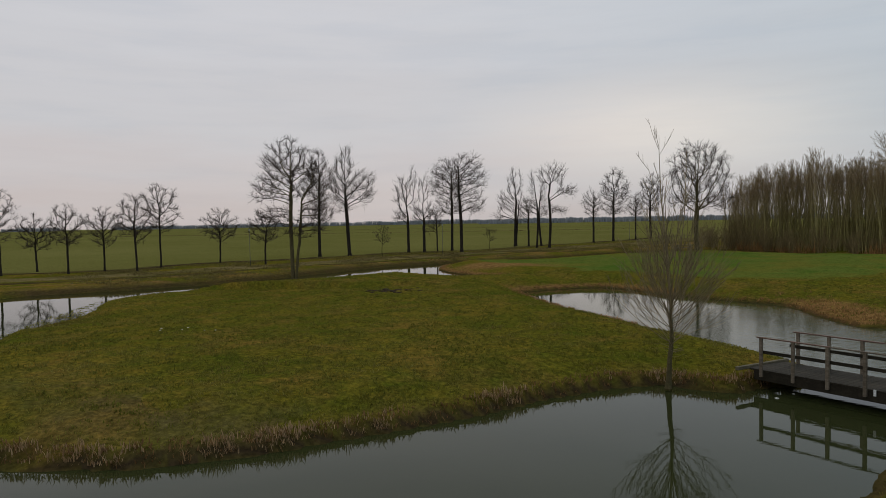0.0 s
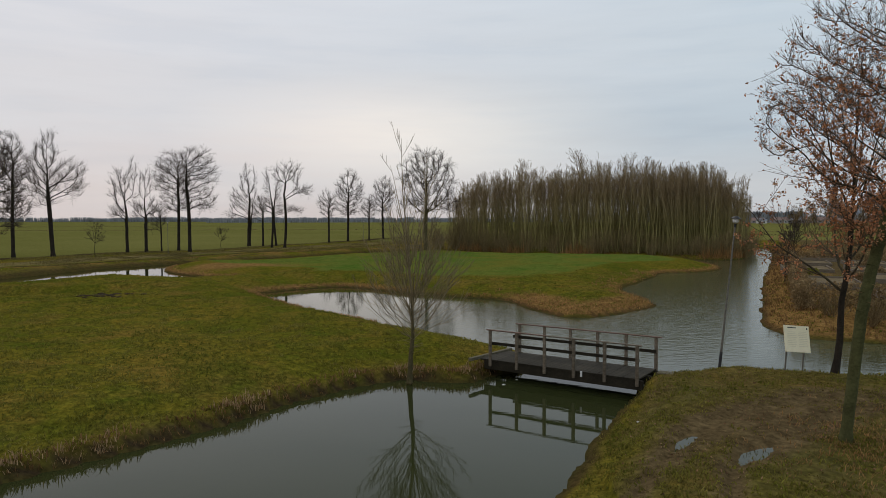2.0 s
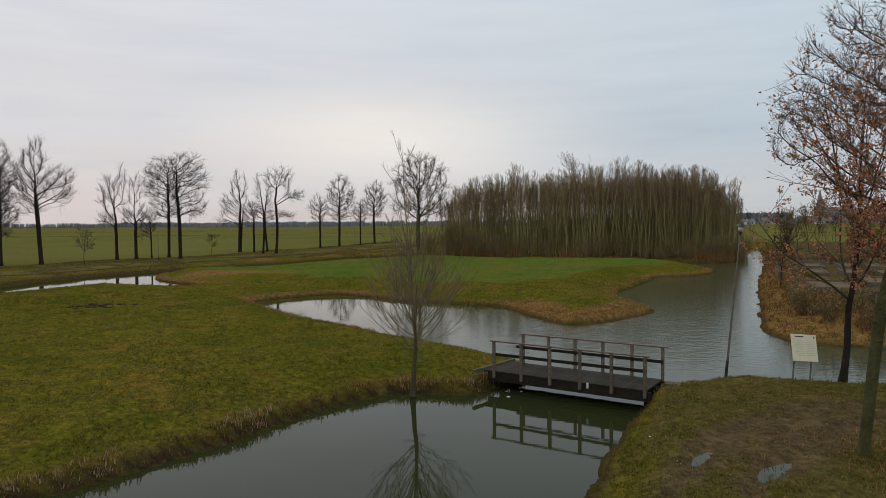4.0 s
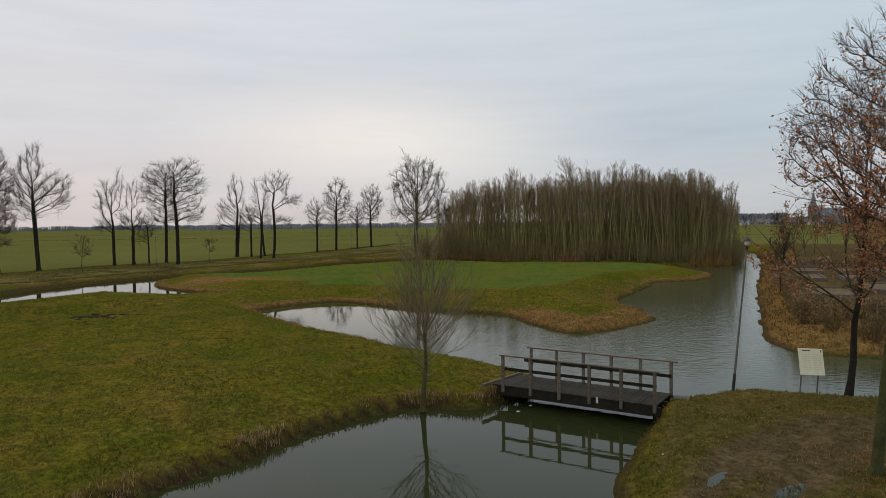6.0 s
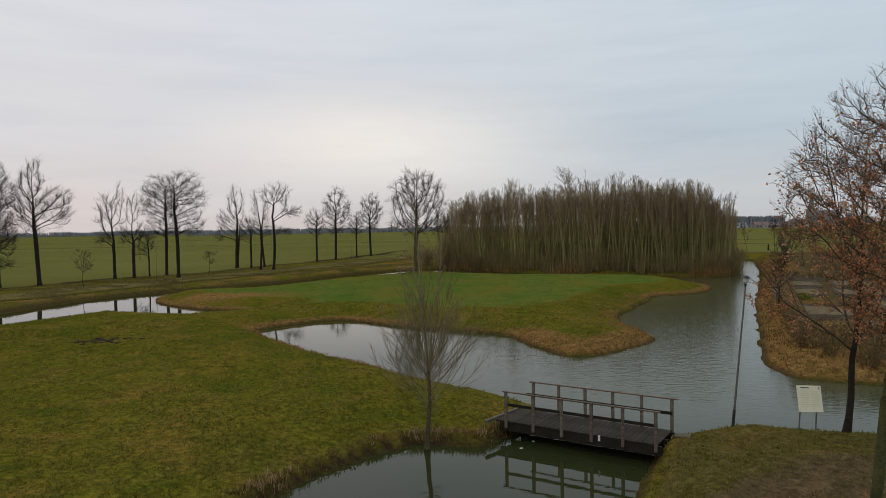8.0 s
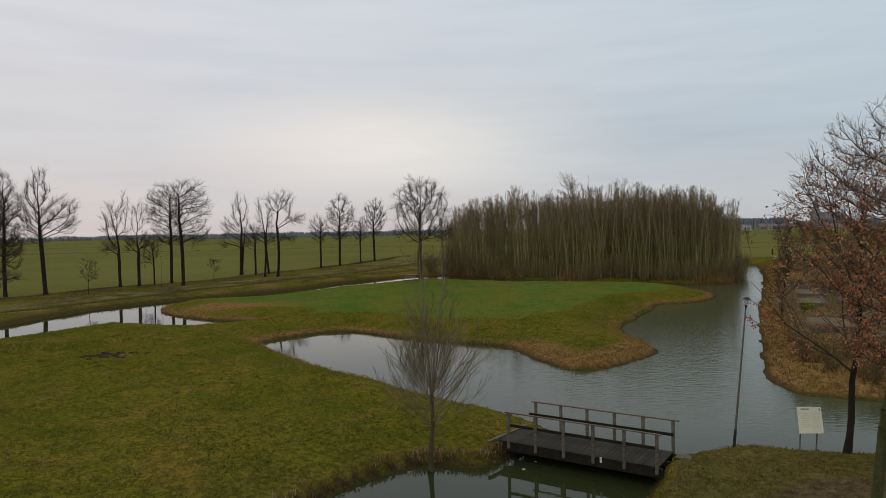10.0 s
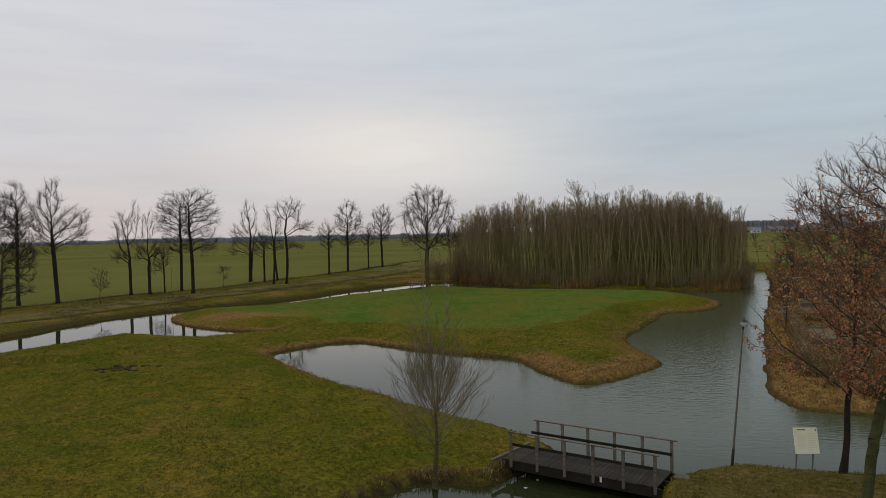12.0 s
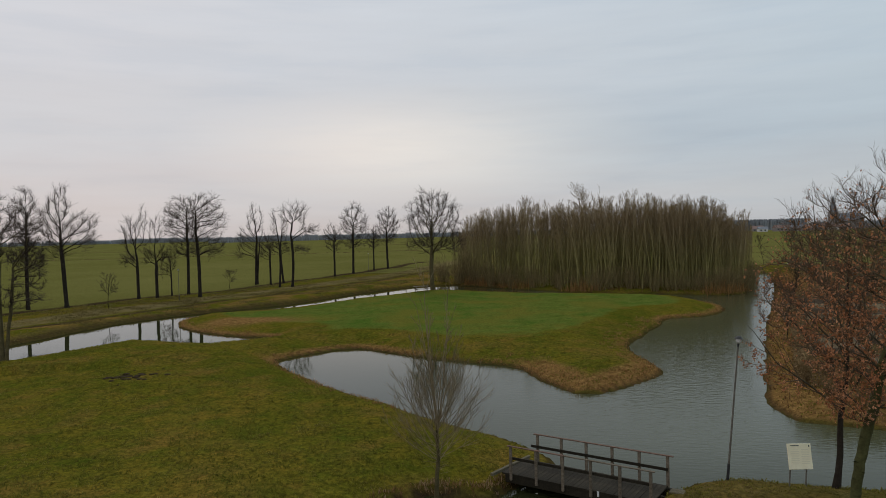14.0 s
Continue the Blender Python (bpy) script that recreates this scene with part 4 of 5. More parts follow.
grown_tree("tree", -53.8, 75.3, 14.7, [(0, 10.0, 1.9, 4.4), (0.2, 5.6, 2.0, 1.6)], 26, "tall leafless tree with a dense narrow crown", bole=0.26, leader=0.8, trunk_r=0.26, up=0.45, points=520, group=ROW)
# young trees further along the lane
for k, (tx, ty, th, tw) in enumerate(YOUNG):
    grown_tree("young_tree", tx, ty, th, [(0.1 * (k % 3 - 1), th * 0.66, tw * 0.46, th * 0.32)], 40 + k, "young leafless roadside tree with a round crown", bole=0.34, leader=0.62, trunk_r=0.125, up=0.25,
               points=230, group="young trees by the lane", tip=0.0085, step=0.24, twig=0.5, lean=(0.03 * ((k * 7) % 3 - 1), 0))
# staked saplings
for k, (tx, ty, th) in enumerate([(-43.0, 73.7, 4.5), (-38.0, 97.3, 3.4)]):
    bare_tree("sapling", tx, ty, th, 2.4, 60 + k, "thin bare sapling on the verge", fork=0.38, limbs=10, trunk_r=0.05, steep=50, group="saplings on the verge", subs=5, twigs=4, fine=2, twig_r=0.008)
# island trees
grown_tree("willow_tree", WILLOW_XY[0], WILLOW_XY[1], 11.7, [(-0.3, 8.8, 2.4, 2.7), (-2.7, 7.4, 1.3, 1.1), (1.9, 7.0, 1.5, 2.5), (-2.3, 5.4, 1.5, 0.9), (1.0, 4.4, 1.9, 0.9)], 171, "twin-stemmed leafless willow on the island shore",
           bole=0.2, leader=0.72, trunk_r=0.2, up=0.15, points=760, mats=(M_WILLOW, M_TWIG), z=0.25, stems=((-0.1, 0), (0.75, 0.1)), tip=0.009, step=0.24, twig=0.55, lean=(-0.02, 0))
grown_tree("tree", -7.0, 87.2, 13.6, [(0.2, 9.2, 4.0, 3.9), (0.4, 6.0, 4.2, 1.6)], 72, "spreading leafless tree at the grassy island edge", bole=0.24, leader=0.4, trunk_r=0.34, up=0.3, points=640, bow=-0.01, mats=(M_WILLOW, M_TWIG))


def shore_willow(x, y):
    """A lopped willow: stout leaning base, a fan of upright rods at head height and a few long thin leaders."""
    rng = np.random.default_rng(5)
    e = tagged(new("pollard_willow"), "lopped willow with fanned upright rods at the waterside", "tree")
    e.location = (x, y, 0.05)
    TP, TR = shoots(rng, np.zeros((1, 3)), np.array([[0.09, 0, 1.0]]), np.array([2.5]), np.array([0.078]), np.array([0.032]), 9, 0.02, 0.05)
    TR[:, 0] *= 1.35
    part("trunk", mesh_of("trunk", *tubes([(TP, TR)], [10]), M_WILLOW, True), parent=e)
    # leaders: long thin upright shoots from the top of the head
    n = 7
    s = TP[:, -1].repeat(n, 0) - UP * rng.uniform(0, 0.5, (n, 1))
    W = np.array([[0.0, 0, 1.0], [0.15, 0.05, 1.0], [-0.17, -0.03, 1.0], [0.06, -0.2, 1.0], [-0.08, 0.18, 1.0], [0.26, 0.0, 1.0], [-0.28, 0.05, 1.0]])
    LP, LR = shoots(rng, s, W, np.array([5.1, 4.3, 3.9, 3.6, 3.4, 3.1, 2.9]), np.array([0.036, 0.027, 0.024, 0.02, 0.02, 0.018, 0.018]), np.full(n, 0.003), 10, 0.035, 0.03)
    for k in range(n):
        one = (LP[k:k + 1], LR[k:k + 1])
        A = forked(rng, *one, 12, 0.22, 0.97, 29, 0.30, 4, 0.09, 0.05, 0.0065, 0.5)
        B = forked(rng, *A, 3, 0.2, 0.95, 24, 0.45, 3, 0.08, 0.05, 0.005)
        part("leader", mesh_of("leader", *tubes([one, A, B], [6, 4, 3]), M_ROD, True), parent=e, label="long thin upright leader")
    # the open fan of rods springing from the lopped head, bending upwards
    n = 50
    az = rng.uniform(0, 2 * np.pi, n)
    up = rng.uniform(0.46, 1.0, n)
    out = np.radians(rng.normal(66 - 26 * (up - 0.46) / 0.54, 9))
    t = up * 9
    i = np.minimum(t.astype(int), 8)
    s = TP[0, i] + (TP[0, i + 1] - TP[0, i]) * (t - i)[:, None]
    way = np.stack([np.cos(az) * np.sin(out), np.sin(az) * np.sin(out), np.cos(out)], -1)
    RP, RR = shoots(rng, s, way, rng.uniform(0.8, 1.15, n) * (2.45 - 0.7 * (up - 0.46)), rng.uniform(0.008, 0.014, n), np.full(n, 0.004), 8, 0.10, 0.05)
    for k in range(n):
        one = (RP[k:k + 1], RR[k:k + 1])
        A = forked(rng, *one, 7, 0.25, 0.95, 26, 0.40, 3, 0.12, 0.05, 0.0055)
        B = forked(rng, *A, 2, 0.2, 0.95, 22, 0.5, 2, 0.10, 0.05, 0.0042)
        part("rod", mesh_of("rod", *tubes([one, A, B], [5, 3, 3]), M_ROD, True), parent=e)
    T = forked(rng, TP, TR, 26, 0.36, 0.6, 70, 0.22, 3, 0.02, 0.12, 0.004, 0.06)
    part("sprout_tangle", mesh_of("sprout_tangle", *tubes([T], [3]), M_ROD, True), parent=e, label="thin tangled shoots below the head")
    return e


shore_willow(-1.35, 19.8)
# the two near oaks that still hold russet leaves
bare_tree("oak_tree", 10.75, 20.0, 8.6, 4.4, 82, "young oak with a dark trunk and few russet leaves", fork=0.3, limbs=9, trunk_r=0.135, steep=40, subs=8, twigs=5, fine=4, mats=(M_OAK_DARK, M_OAK_TWIG), twig_r=0.0055, leaves=2600, leaf_size=0.085, lean=(0.08, 0), low_leaves=1.2, curve=0.07, stout=0.006, limb_mat=M_OAK_LIMB)
grown_tree("oak_tree", 7.75, 13.45, 9.3, [(0.75, 6.3, 2.45, 1.7), (0.85, 7.6, 1.95, 1.4), (0.8, 4.4, 1.5, 0.8), (1.0, 8.7, 0.7, 0.6)], 83, "leaning young oak with mossy green trunk and russet leaves", bole=0.28, leader=0.80, trunk_r=0.13,
           lean=(0.10, 0), up=0.42, points=1150, mats=(M_OAK, M_OAK_TWIG), tip=0.0040, step=0.17, twig=0.40, fine=3, limb_mat=M_OAK_LIMB, leaves=9500, leaf_size=0.068, low_leaves=2.0)

# ---- the pole wood behind the moat ----
def pole_tree(seed, tall, wide, stems=6):
    """A coppiced slim tree: several straight poles with steep short branches."""
    r = np.random.default_rng(seed)
    e = tagged(new("wood_tree"), "slim pale-barked leafless tree in a dense wood", "tree", "trees of the pole wood")
    a = r.uniform(0, 2 * np.pi, stems)
    o = r.uniform(0.2, 1.1, stems)
    st = np.stack([np.cos(a) * o, np.sin(a) * o, 0 * a], -1)
    wy = np.stack([np.cos(a) * 0.02, np.sin(a) * 0.02, np.ones(stems)], -1)
    hs = tall * r.uniform(0.80, 0.93, stems)
    T = shoots(r, st, wy, hs, r.uniform(0.035, 0.072, stems), np.full(stems, 0.010), 11, 0.035, 0.032)
    L = forked(r, *T, 6, 0.34, 0.94, 18, 0.20, 4, 0.14, 0.07, 0.012, 0.5)
    part("trunk", mesh_of("trunk", *tubes([T, L], [5, 3]), M_POLE, True), parent=e)
    S = forked(r, *L, 4, 0.15, 1.0, 30, 0.55, 2, 0.08, 0.09, 0.011)
    U = forked(r, *S, 1, 0.2, 1.0, 32, 0.7, 1, 0.05, 0.12, 0.009)
    V = forked(r, *T, 7, 0.06, 0.45, 34, 0.10, 2, 0.06, 0.12, 0.010, 0.2)
    W = forked(r, *T, 16, 0.60, 0.99, 26, 0.11, 2, 0.08, 0.08, 0.011, 0.4)
    X = forked(r, *W, 3, 0.2, 1.0, 30, 0.7, 1, 0.05, 0.10, 0.010)
    part("crown", mesh_of("crown", *tubes([S, U, V, W, X], [3, 3, 3, 3, 3]), M_POLE_TWIG, True), parent=e, label="steep bare twigs")
    return e


prototypes = [pole_tree(100 + k, h, w) for k, (h, w) in enumerate([(11.4, 2.6), (12.2, 2.8), (12.8, 2.4), (10.8, 2.8), (12.4, 3.0), (11.6, 2.4)])]
rng = np.random.default_rng(9)
front = np.array([(-4.5, 107), (3.3, 98.7), (13.6, 89.8), (20.6, 87.2), (27.5, 84), (31.5, 87), (34.5, 93), (40, 107)])
spots = []
back_dir = np.array([0.2, 1.0])
while len(spots) < 250:
    s = rng.uniform(0, 1) ** 0.9 * 6.999
    i = int(s)
    base = front[i] * (1 - (s - i)) + front[i + 1] * (s - i)
    dep = rng.uniform(0, 1) ** 1.4 * (22 if i < 5 else 4.5)
    p = base + np.array([-0.05 * dep + rng.normal(0, 0.3), dep])
    if i >= 5:
        p = base + np.array([-dep * 3, 0.4 * dep])
    if all((p[0] - a) ** 2 + (p[1] - b) ** 2 > 0.85 for a, b in spots):
        spots.append((p[0], p[1]))
for k, (px, py) in enumerate(spots):
    proto = prototypes[k % 6]
    sc = rng.uniform(0.95, 1.06) * (0.915 + 0.10 * min(1.0, max(0.0, (px + 5) / 9))) * min(1.0, max(0.66, 1 - (px - 28) * 0.035)) * (0.92 if 23.5 < px < 26 else 1.0) * (0.80 + 0.20 * min(1.0, max(0.0, (px + 6.5) / 6)))
    m = pose(px, py, height(px, py) - 0.1, rng.normal(0, 1.5), rng.normal(0, 1.5), rng.uniform(0, 360))
    if k < 6:
        proto.matrix_basis = m
        ob = proto
    else:
        ob = copy_thing(proto, m)
    ob.scale = (sc, sc, sc)
bare_tree("wood_tree", 15.5, 101, 15.4, 3.6, 120, "taller bushy-topped tree standing out of the wood", fork=0.4, limbs=12, trunk_r=0.14, steep=17, mats=(M_POLE, M_POLE_TWIG), twig_r=0.012, subs=6, twigs=4, fine=0, stout=0.008)


def scrub(seed, tall, wide, name="scrub_bush", mat=None, label="leafless brown scrub bush on the bank", stems=24, sub=5):
    """A bush of many thin stems from one stool."""
    r = np.random.default_rng(seed)
    e = tagged(new(name), label, "bush")
    a = r.uniform(0, 2 * np.pi, stems)
    sp = r.uniform(0.1, 1.0, stems) * wide / tall * 0.55
    way = np.stack([np.cos(a) * sp, np.sin(a) * sp, np.ones(stems)], -1)
    st = np.stack([np.cos(a), np.sin(a), 0 * a], -1) * (r.uniform(0.0, 0.25, stems) * wide)[:, None]
    S = shoots(r, st, way, tall * r.uniform(0.6, 1.05, stems), np.full(stems, 0.022), np.full(stems, 0.007), 4, 0.04, 0.08)
    part("stool", mesh_of("stool", *tubes([S], [3]), mat or M_SCRUB, True), parent=e)
    T = forked(r, *S, sub, 0.2, 1.0, 30, 0.4, 2, 0.06, 0.1, 0.010)
    U = forked(r, *T, 1, 0.2, 1.0, 30, 0.6, 1, 0.05, 0.1, 0.012)
    part("twig_crown", mesh_of("twig_crown", *tubes([T, U], [3, 3]), mat or M_SCRUB, True), parent=e)
    return e


protos = [scrub(200, 2.6, 2.8, mat=M_UNDER), scrub(201, 2.0, 3.0, mat=M_UNDER), scrub(202, 3.2, 2.6, mat=M_UNDER)]
k = 0
for s in np.concatenate([np.linspace(0, 6.95, 60), np.linspace(0, 1.7, 12)]):
    i = int(s)
    base = front[i] * (1 - (s - i)) + front[i + 1] * (s - i)
    px, py = base[0] + rng.normal(0, 0.5), base[1] - 0.6 + rng.normal(0, 0.6)
    m = pose(px, py, height(px, py) - 0.08, 0, 0, rng.uniform(0, 360))
    if k < 3:
        ob = protos[k]
        ob.matrix_basis = m
    else:
        ob = copy_thing(protos[k % 3], m)
    sc = rng.uniform(0.75, 1.15)
    ob.scale = (sc, sc, sc)
    tagged(ob, group="scrub at the foot of the wood")
    k += 1


for px, py, sc in ((-5.5, 106.5, 1.7), (-6.8, 108.0, 1.8), (-4.0, 106.0, 1.7), (-8.2, 109.5, 1.5), (-7.4, 107.2, 1.3), (-2, 104.5, 1.7), (0, 103, 1.7),
                   (4, 105, 1.5), (8, 102, 1.5), (12, 99, 1.5), (16, 97, 1.5), (20, 96, 1.5), (24, 95, 1.5), (6, 109, 1.6), (10, 107, 1.6), (14, 105, 1.6), (18, 103, 1.6), (22, 102, 1.6), (27, 94, 1.5), (30, 96, 1.5), (26, 101, 1.6)):
    ob = copy_thing(protos[k % 3], pose(px, py, height(px, py) - 0.08, 0, 0, 70 * k))
    ob.scale = (sc, sc, sc)
    k += 1


# ---- footbridge ----
def footbridge():
    e = tagged(new("footbridge"), "small weathered timber footbridge with post-and-rail sides", "bridge")
    ux, uy = 0.859, -0.511
    e.matrix_basis = Matrix(((ux, -uy, 0, 0.99), (uy, ux, 0, 20.80), (0, 0, 1, 0), (0, 0, 0, 1)))
    L, W, Z = 4.62, 1.5, 0.56
    plank = box(0.141, W + 0.02, 0.045, 0.004)
    me = bpy.data.meshes.new("plank")
    plank.to_mesh(me)
    plank.free()
    me.materials.append(M_DECK)
    r = random.Random(3)
    for k in range(34):
        part("plank", me, parent=e, at=pose(-0.25 + 0.145 * k, W / 2 + r.uniform(-0.01, 0.01), Z - 0.0225 + r.uniform(-0.002, 0.002), 0, 0, r.uniform(-0.4, 0.4)))
    for v in (0.05, W / 2, W - 0.05):
        part("beam", box(L + 0.3, 0.09, 0.26, 0.008), M_DECK, e, at=pose(L / 2 - 0.05, v, Z - 0.178))
    for v in (-0.03, W + 0.03):
        for k in range(6):
            part("post", box(0.085, 0.075, 1.10, 0.008), M_WOOD, e, at=pose((0.04 if v < 0 else 0.22) + k * (L - (0.08 if v < 0 else 0.24)) / 5, v, Z - 0.20 + 0.55))
        cut = 1.9 if v < 0 else L
        part("handrail", box(cut + 0.08, 0.075, 0.032, 0.006), M_RAIL, e, "reddish weathered handrail", at=pose(cut / 2 + (-0.04 if v < 0 else 0.12), v, Z + 0.905))
        if v < 0:
            part("handrail", box(L - cut + 0.08, 0.075, 0.032, 0.006), M_WOOD, e, "dark wet handrail", at=pose((L + cut) / 2 + 0.045, v, Z + 0.903))
        inner = 0.055 if v < 0 else -0.055
        part("mid_rail", box(L, 0.03, 0.09, 0.006), M_DECK, e, at=pose(L / 2, v + inner, Z + 0.50))
    part("sill", box(0.10, W + 0.7, 0.10, 0.012), M_CONC, e, "pale worn threshold beam", at=pose(-0.36, W / 2 - 0.05, Z + 0.0, 0, 0, -6))
    part("slab", box(0.46, 0.34, 0.08, 0.02), M_CONC, e, "pale concrete paving slab", at=pose(L + 0.36, W - 0.28, Z - 0.035))
    part("marker_plate", box(0.06, 0.02, 0.16, 0.004), M_OPAL, e, "small white marker plate", at=pose(3.0, -0.055, Z - 0.06))
    return e


footbridge()


# ---- lamp, sign, table ----
def picnic_table(x, y, turn):
    e = tagged(new("picnic_table"), "weathered timber picnic table under the island tree", "table")
    e.matrix_basis = pose(x, y, height(x, y), 0, 0, turn)
    for k in range(5):
        part("top_board", box(1.9, 0.14, 0.04, 0.005), M_WOOD, e, at=pose(0, -0.3 + 0.15 * k, 0.75))
    for v in (-0.72, 0.72):
        part("bench_board", box(1.9, 0.26, 0.045, 0.005), M_WOOD, e, at=pose(0, v, 0.45))
    for u in (-0.7, 0.7):
        part("cross_beam", box(0.06, 1.6, 0.09, 0.005), M_WOOD, e, at=pose(u, 0, 0.385))
        for s in (-1, 1):
            part("leg", box(0.062, 0.09, 0.86, 0.005), M_WOOD, e, at=pose(u + 0.065, s * 0.42, 0.34, s * 26, 0, 0))
    return e


picnic_table(-8.3, 84.6, 20)



def lamp_post(x, y, z, tall, lean=(0, 0), label="slim grey lamp post with a round lantern", name="street_lamp", globe=0.085):
    e = tagged(new(name), label, "lamp")
    e.matrix_basis = pose(x, y, z - 0.15, lean[0], lean[1], 0)
    part("pole", rod(0.036, 0.022, tall, 12), M_STEEL, e)
    part("base_sleeve", rod(0.046, 0.042, 0.7, 12), M_DARK, e)
    part("collar", rod(0.028, 0.04, 0.1, 12), M_DARK, e, at=pose(0, 0, tall - 0.04))
    bm = bmesh.new()
    bmesh.ops.create_uvsphere(bm, u_segments=16, v_segments=10, radius=globe)
    part("globe", bm, M_OPAL, e, "white opal globe", at=pose(0, 0, tall + 0.16))
    part("cap", rod(globe * 1.7, globe * 0.6, 0.075, 16), M_DARK, e, "dark lantern cap", at=pose(0, 0, tall + 0.16 + globe * 0.7))
    return e


lamp_post(7.8, 20.75, height(7.8, 20.75), 4.45, (0, 5.2))
for lx, ly in ((-39.0, 82.8), (-24.4, 137.2), (-50.5, 58.0)):
    tagged(lamp_post(lx, ly, height(lx, ly), 3.9, label="slim lamp post beside the far lane"), group="lamps along the lane")


def info_sign(x, y, z):
    e = tagged(new("information_sign"), "cream information panel on two thin posts by the water", "sign")
    e.matrix_basis = pose(x, y, z, 0, 4, 20)
    for u in (-0.3, 0.3):
        part("post", rod(0.022, 0.022, 0.95, 8), M_STEEL, e, at=pose(u, 0.03, -0.2))
    bd = part("panel", box(0.86, 0.035, 0.74, 0.006), M_BOARD, e, at=pose(0, 0, 0.98, -14, 2, 0))
    part("title_bar", box(0.30, 0.004, 0.025), M_INK, bd, at=pose(-0.17, -0.02, 0.31))
    part("emblem", box(0.035, 0.004, 0.06), M_INK, bd, at=pose(0.35, -0.02, 0.30))
    for k in range(9):
        part("text_line", box(0.30 if k % 4 else 0.22, 0.004, 0.016), M_PRINT, bd, at=pose(-0.18, -0.02, 0.19 - 0.05 * k))
        part("text_line", box(0.30 if k % 3 else 0.26, 0.004, 0.02), M_PRINT, bd, at=pose(0.19, -0.02, 0.20 - 0.05 * k))
    return e


info_sign(9.5, 19.65, height(9.5, 19.65) - 0.1)


# ---- puddles, mole hills ----
def puddle(x, y, la, lb, ax, ay):
    """Rain water standing level in a hollow of the track; the ground's own relief cuts its outline."""
    v = [(s * la * 1.3 * ay + q * lb * 1.5 * ax, -s * la * 1.3 * ax + q * lb * 1.5 * ay, 0) for s, q in ((-1, -1), (1, -1), (1, 1), (-1, 1))]
    ob = part("puddle", mesh_of("puddle", v, [(0, 1, 2, 3)], M_WATER))
    ob.location = (x, y, 0.523)
    return tagged(ob, "shallow rain puddle in the muddy track", "puddle", kind="structure")


def off_puddles(x, y):
    """True where a point lies clear of the standing rain water."""
    clear = np.ones(np.shape(x), bool)
    for px, py, la, lb, ax, ay in HOLLOWS:
        u, v = (x - px) * ax + (y - py) * ay, (x - px) * ay - (y - py) * ax
        clear &= (u / lb) ** 2 + (v / la) ** 2 > 1.0
    return clear


for hollow in HOLLOWS:
    puddle(*hollow)


def mole_hill(x, y, s, seed):
    bm = bmesh.new()
    bmesh.ops.create_icosphere(bm, subdivisions=3, radius=1)
    for v in bm.verts:
        q = 1 + 0.35 * noise.noise(v.co * 2.3 + Vector((seed, 0, 0))) + 0.15 * noise.noise(v.co * 6 + Vector((seed, 3, 0)))
        v.co = Vector((v.co.x * q * s, v.co.y * q * s * 0.8, v.co.z * q * s * 0.34))
    ob = part("mole_hill", bm, M_SOIL)
    ob.location = (x, y, height(x, y))
    return tagged(ob, "dark fresh earth mole hill in the turf", "mole hill", "mole hills")


rr = random.Random(8)
for k in range(38):
    a, b = rr.gauss(0, 0.75), rr.gauss(0, 0.7)
    mole_hill(-19.9 + a + b * 0.3, 35.6 + b * 1.4, rr.uniform(0.07, 0.23), k)


def paper_scrap(x, y, z, s, seed):
    """A crumpled white scrap."""
    bm = bmesh.new()
    bmesh.ops.create_icosphere(bm, subdivisions=2, radius=1)
    for v in bm.verts:
        q = 1 + 0.5 * noise.noise(v.co * 1.7 + Vector((seed, 5, 0)))
        v.co = Vector((v.co.x * q * s, v.co.y * q * s * 0.7, v.co.z * q * s * 0.35))
    ob = part("paper_scrap", bm, M_PLASTER)
    ob.location = (x, y, z + 0.1 * s)
    return tagged(ob, "small crumpled white scrap of litter", "litter", "white scraps")


paper_scrap(1.40, 19.9, 0.0, 0.055, 1)
paper_scrap(1.81, 20.55, 0.0, 0.04, 2)
paper_scrap(4.25, 15.25, height(4.25, 15.25), 0.04, 3)
rs = random.Random(12)
for k in range(9):
    px, py = -20.6 + rs.gauss(0, 0.8), 20.2 + rs.gauss(0, 0.35)
    paper_scrap(px, py, height(px, py), rs.uniform(0.03, 0.06), 10 + k)


# ---- the fenced garden on the east bank ----
def hedge(x0, y0, x1, y1, tall, thick, seed, label="clipped brown beech hedge with dry leaves"):
    r = np.random.default_rng(seed)
    L = math.hypot(x1 - x0, y1 - y0)
    e = tagged(new("hedge"), label, "hedge", "garden hedges")
    z = min(height(x0, y0), height(x1, y1)) - 0.05
    e.matrix_basis = pose(x0, y0, z, 0, 0, math.degrees(math.atan2(y1 - y0, x1 - x0)))
    n = int(L * 12)
    st = np.stack([r.uniform(0, L, n), r.normal(0, thick * 0.18, n), np.zeros(n)], -1)
    S = shoots(r, st, np.stack([r.normal(0, 0.25, n), r.normal(0, 0.25, n), np.ones(n)], -1), np.full(n, tall) * r.uniform(0.8, 1.05, n), np.full(n, 0.018), np.full(n, 0.006), 4, 0.05, 0.12)
    T = forked(r, *S, 6, 0.1, 1.0, 45, 0.3, 2, 0.05, 0.15, 0.007)
    part("branchwork", mesh_of("branchwork", *tubes([S, T], [3, 3]), M_SCRUB), parent=e)
    m = int(L * 300)
    c = np.stack([r.uniform(0, L, m), np.clip(r.normal(0, 0.5, m), -1, 1) * thick * 0.5, r.uniform(0.05, 1.0, m) * tall], -1)
    part("foliage", mesh_of("foliage", *leaf_cards(r, c, 0.17), M_HEDGE), parent=e, label="dry brown hedge leaves")
    return e


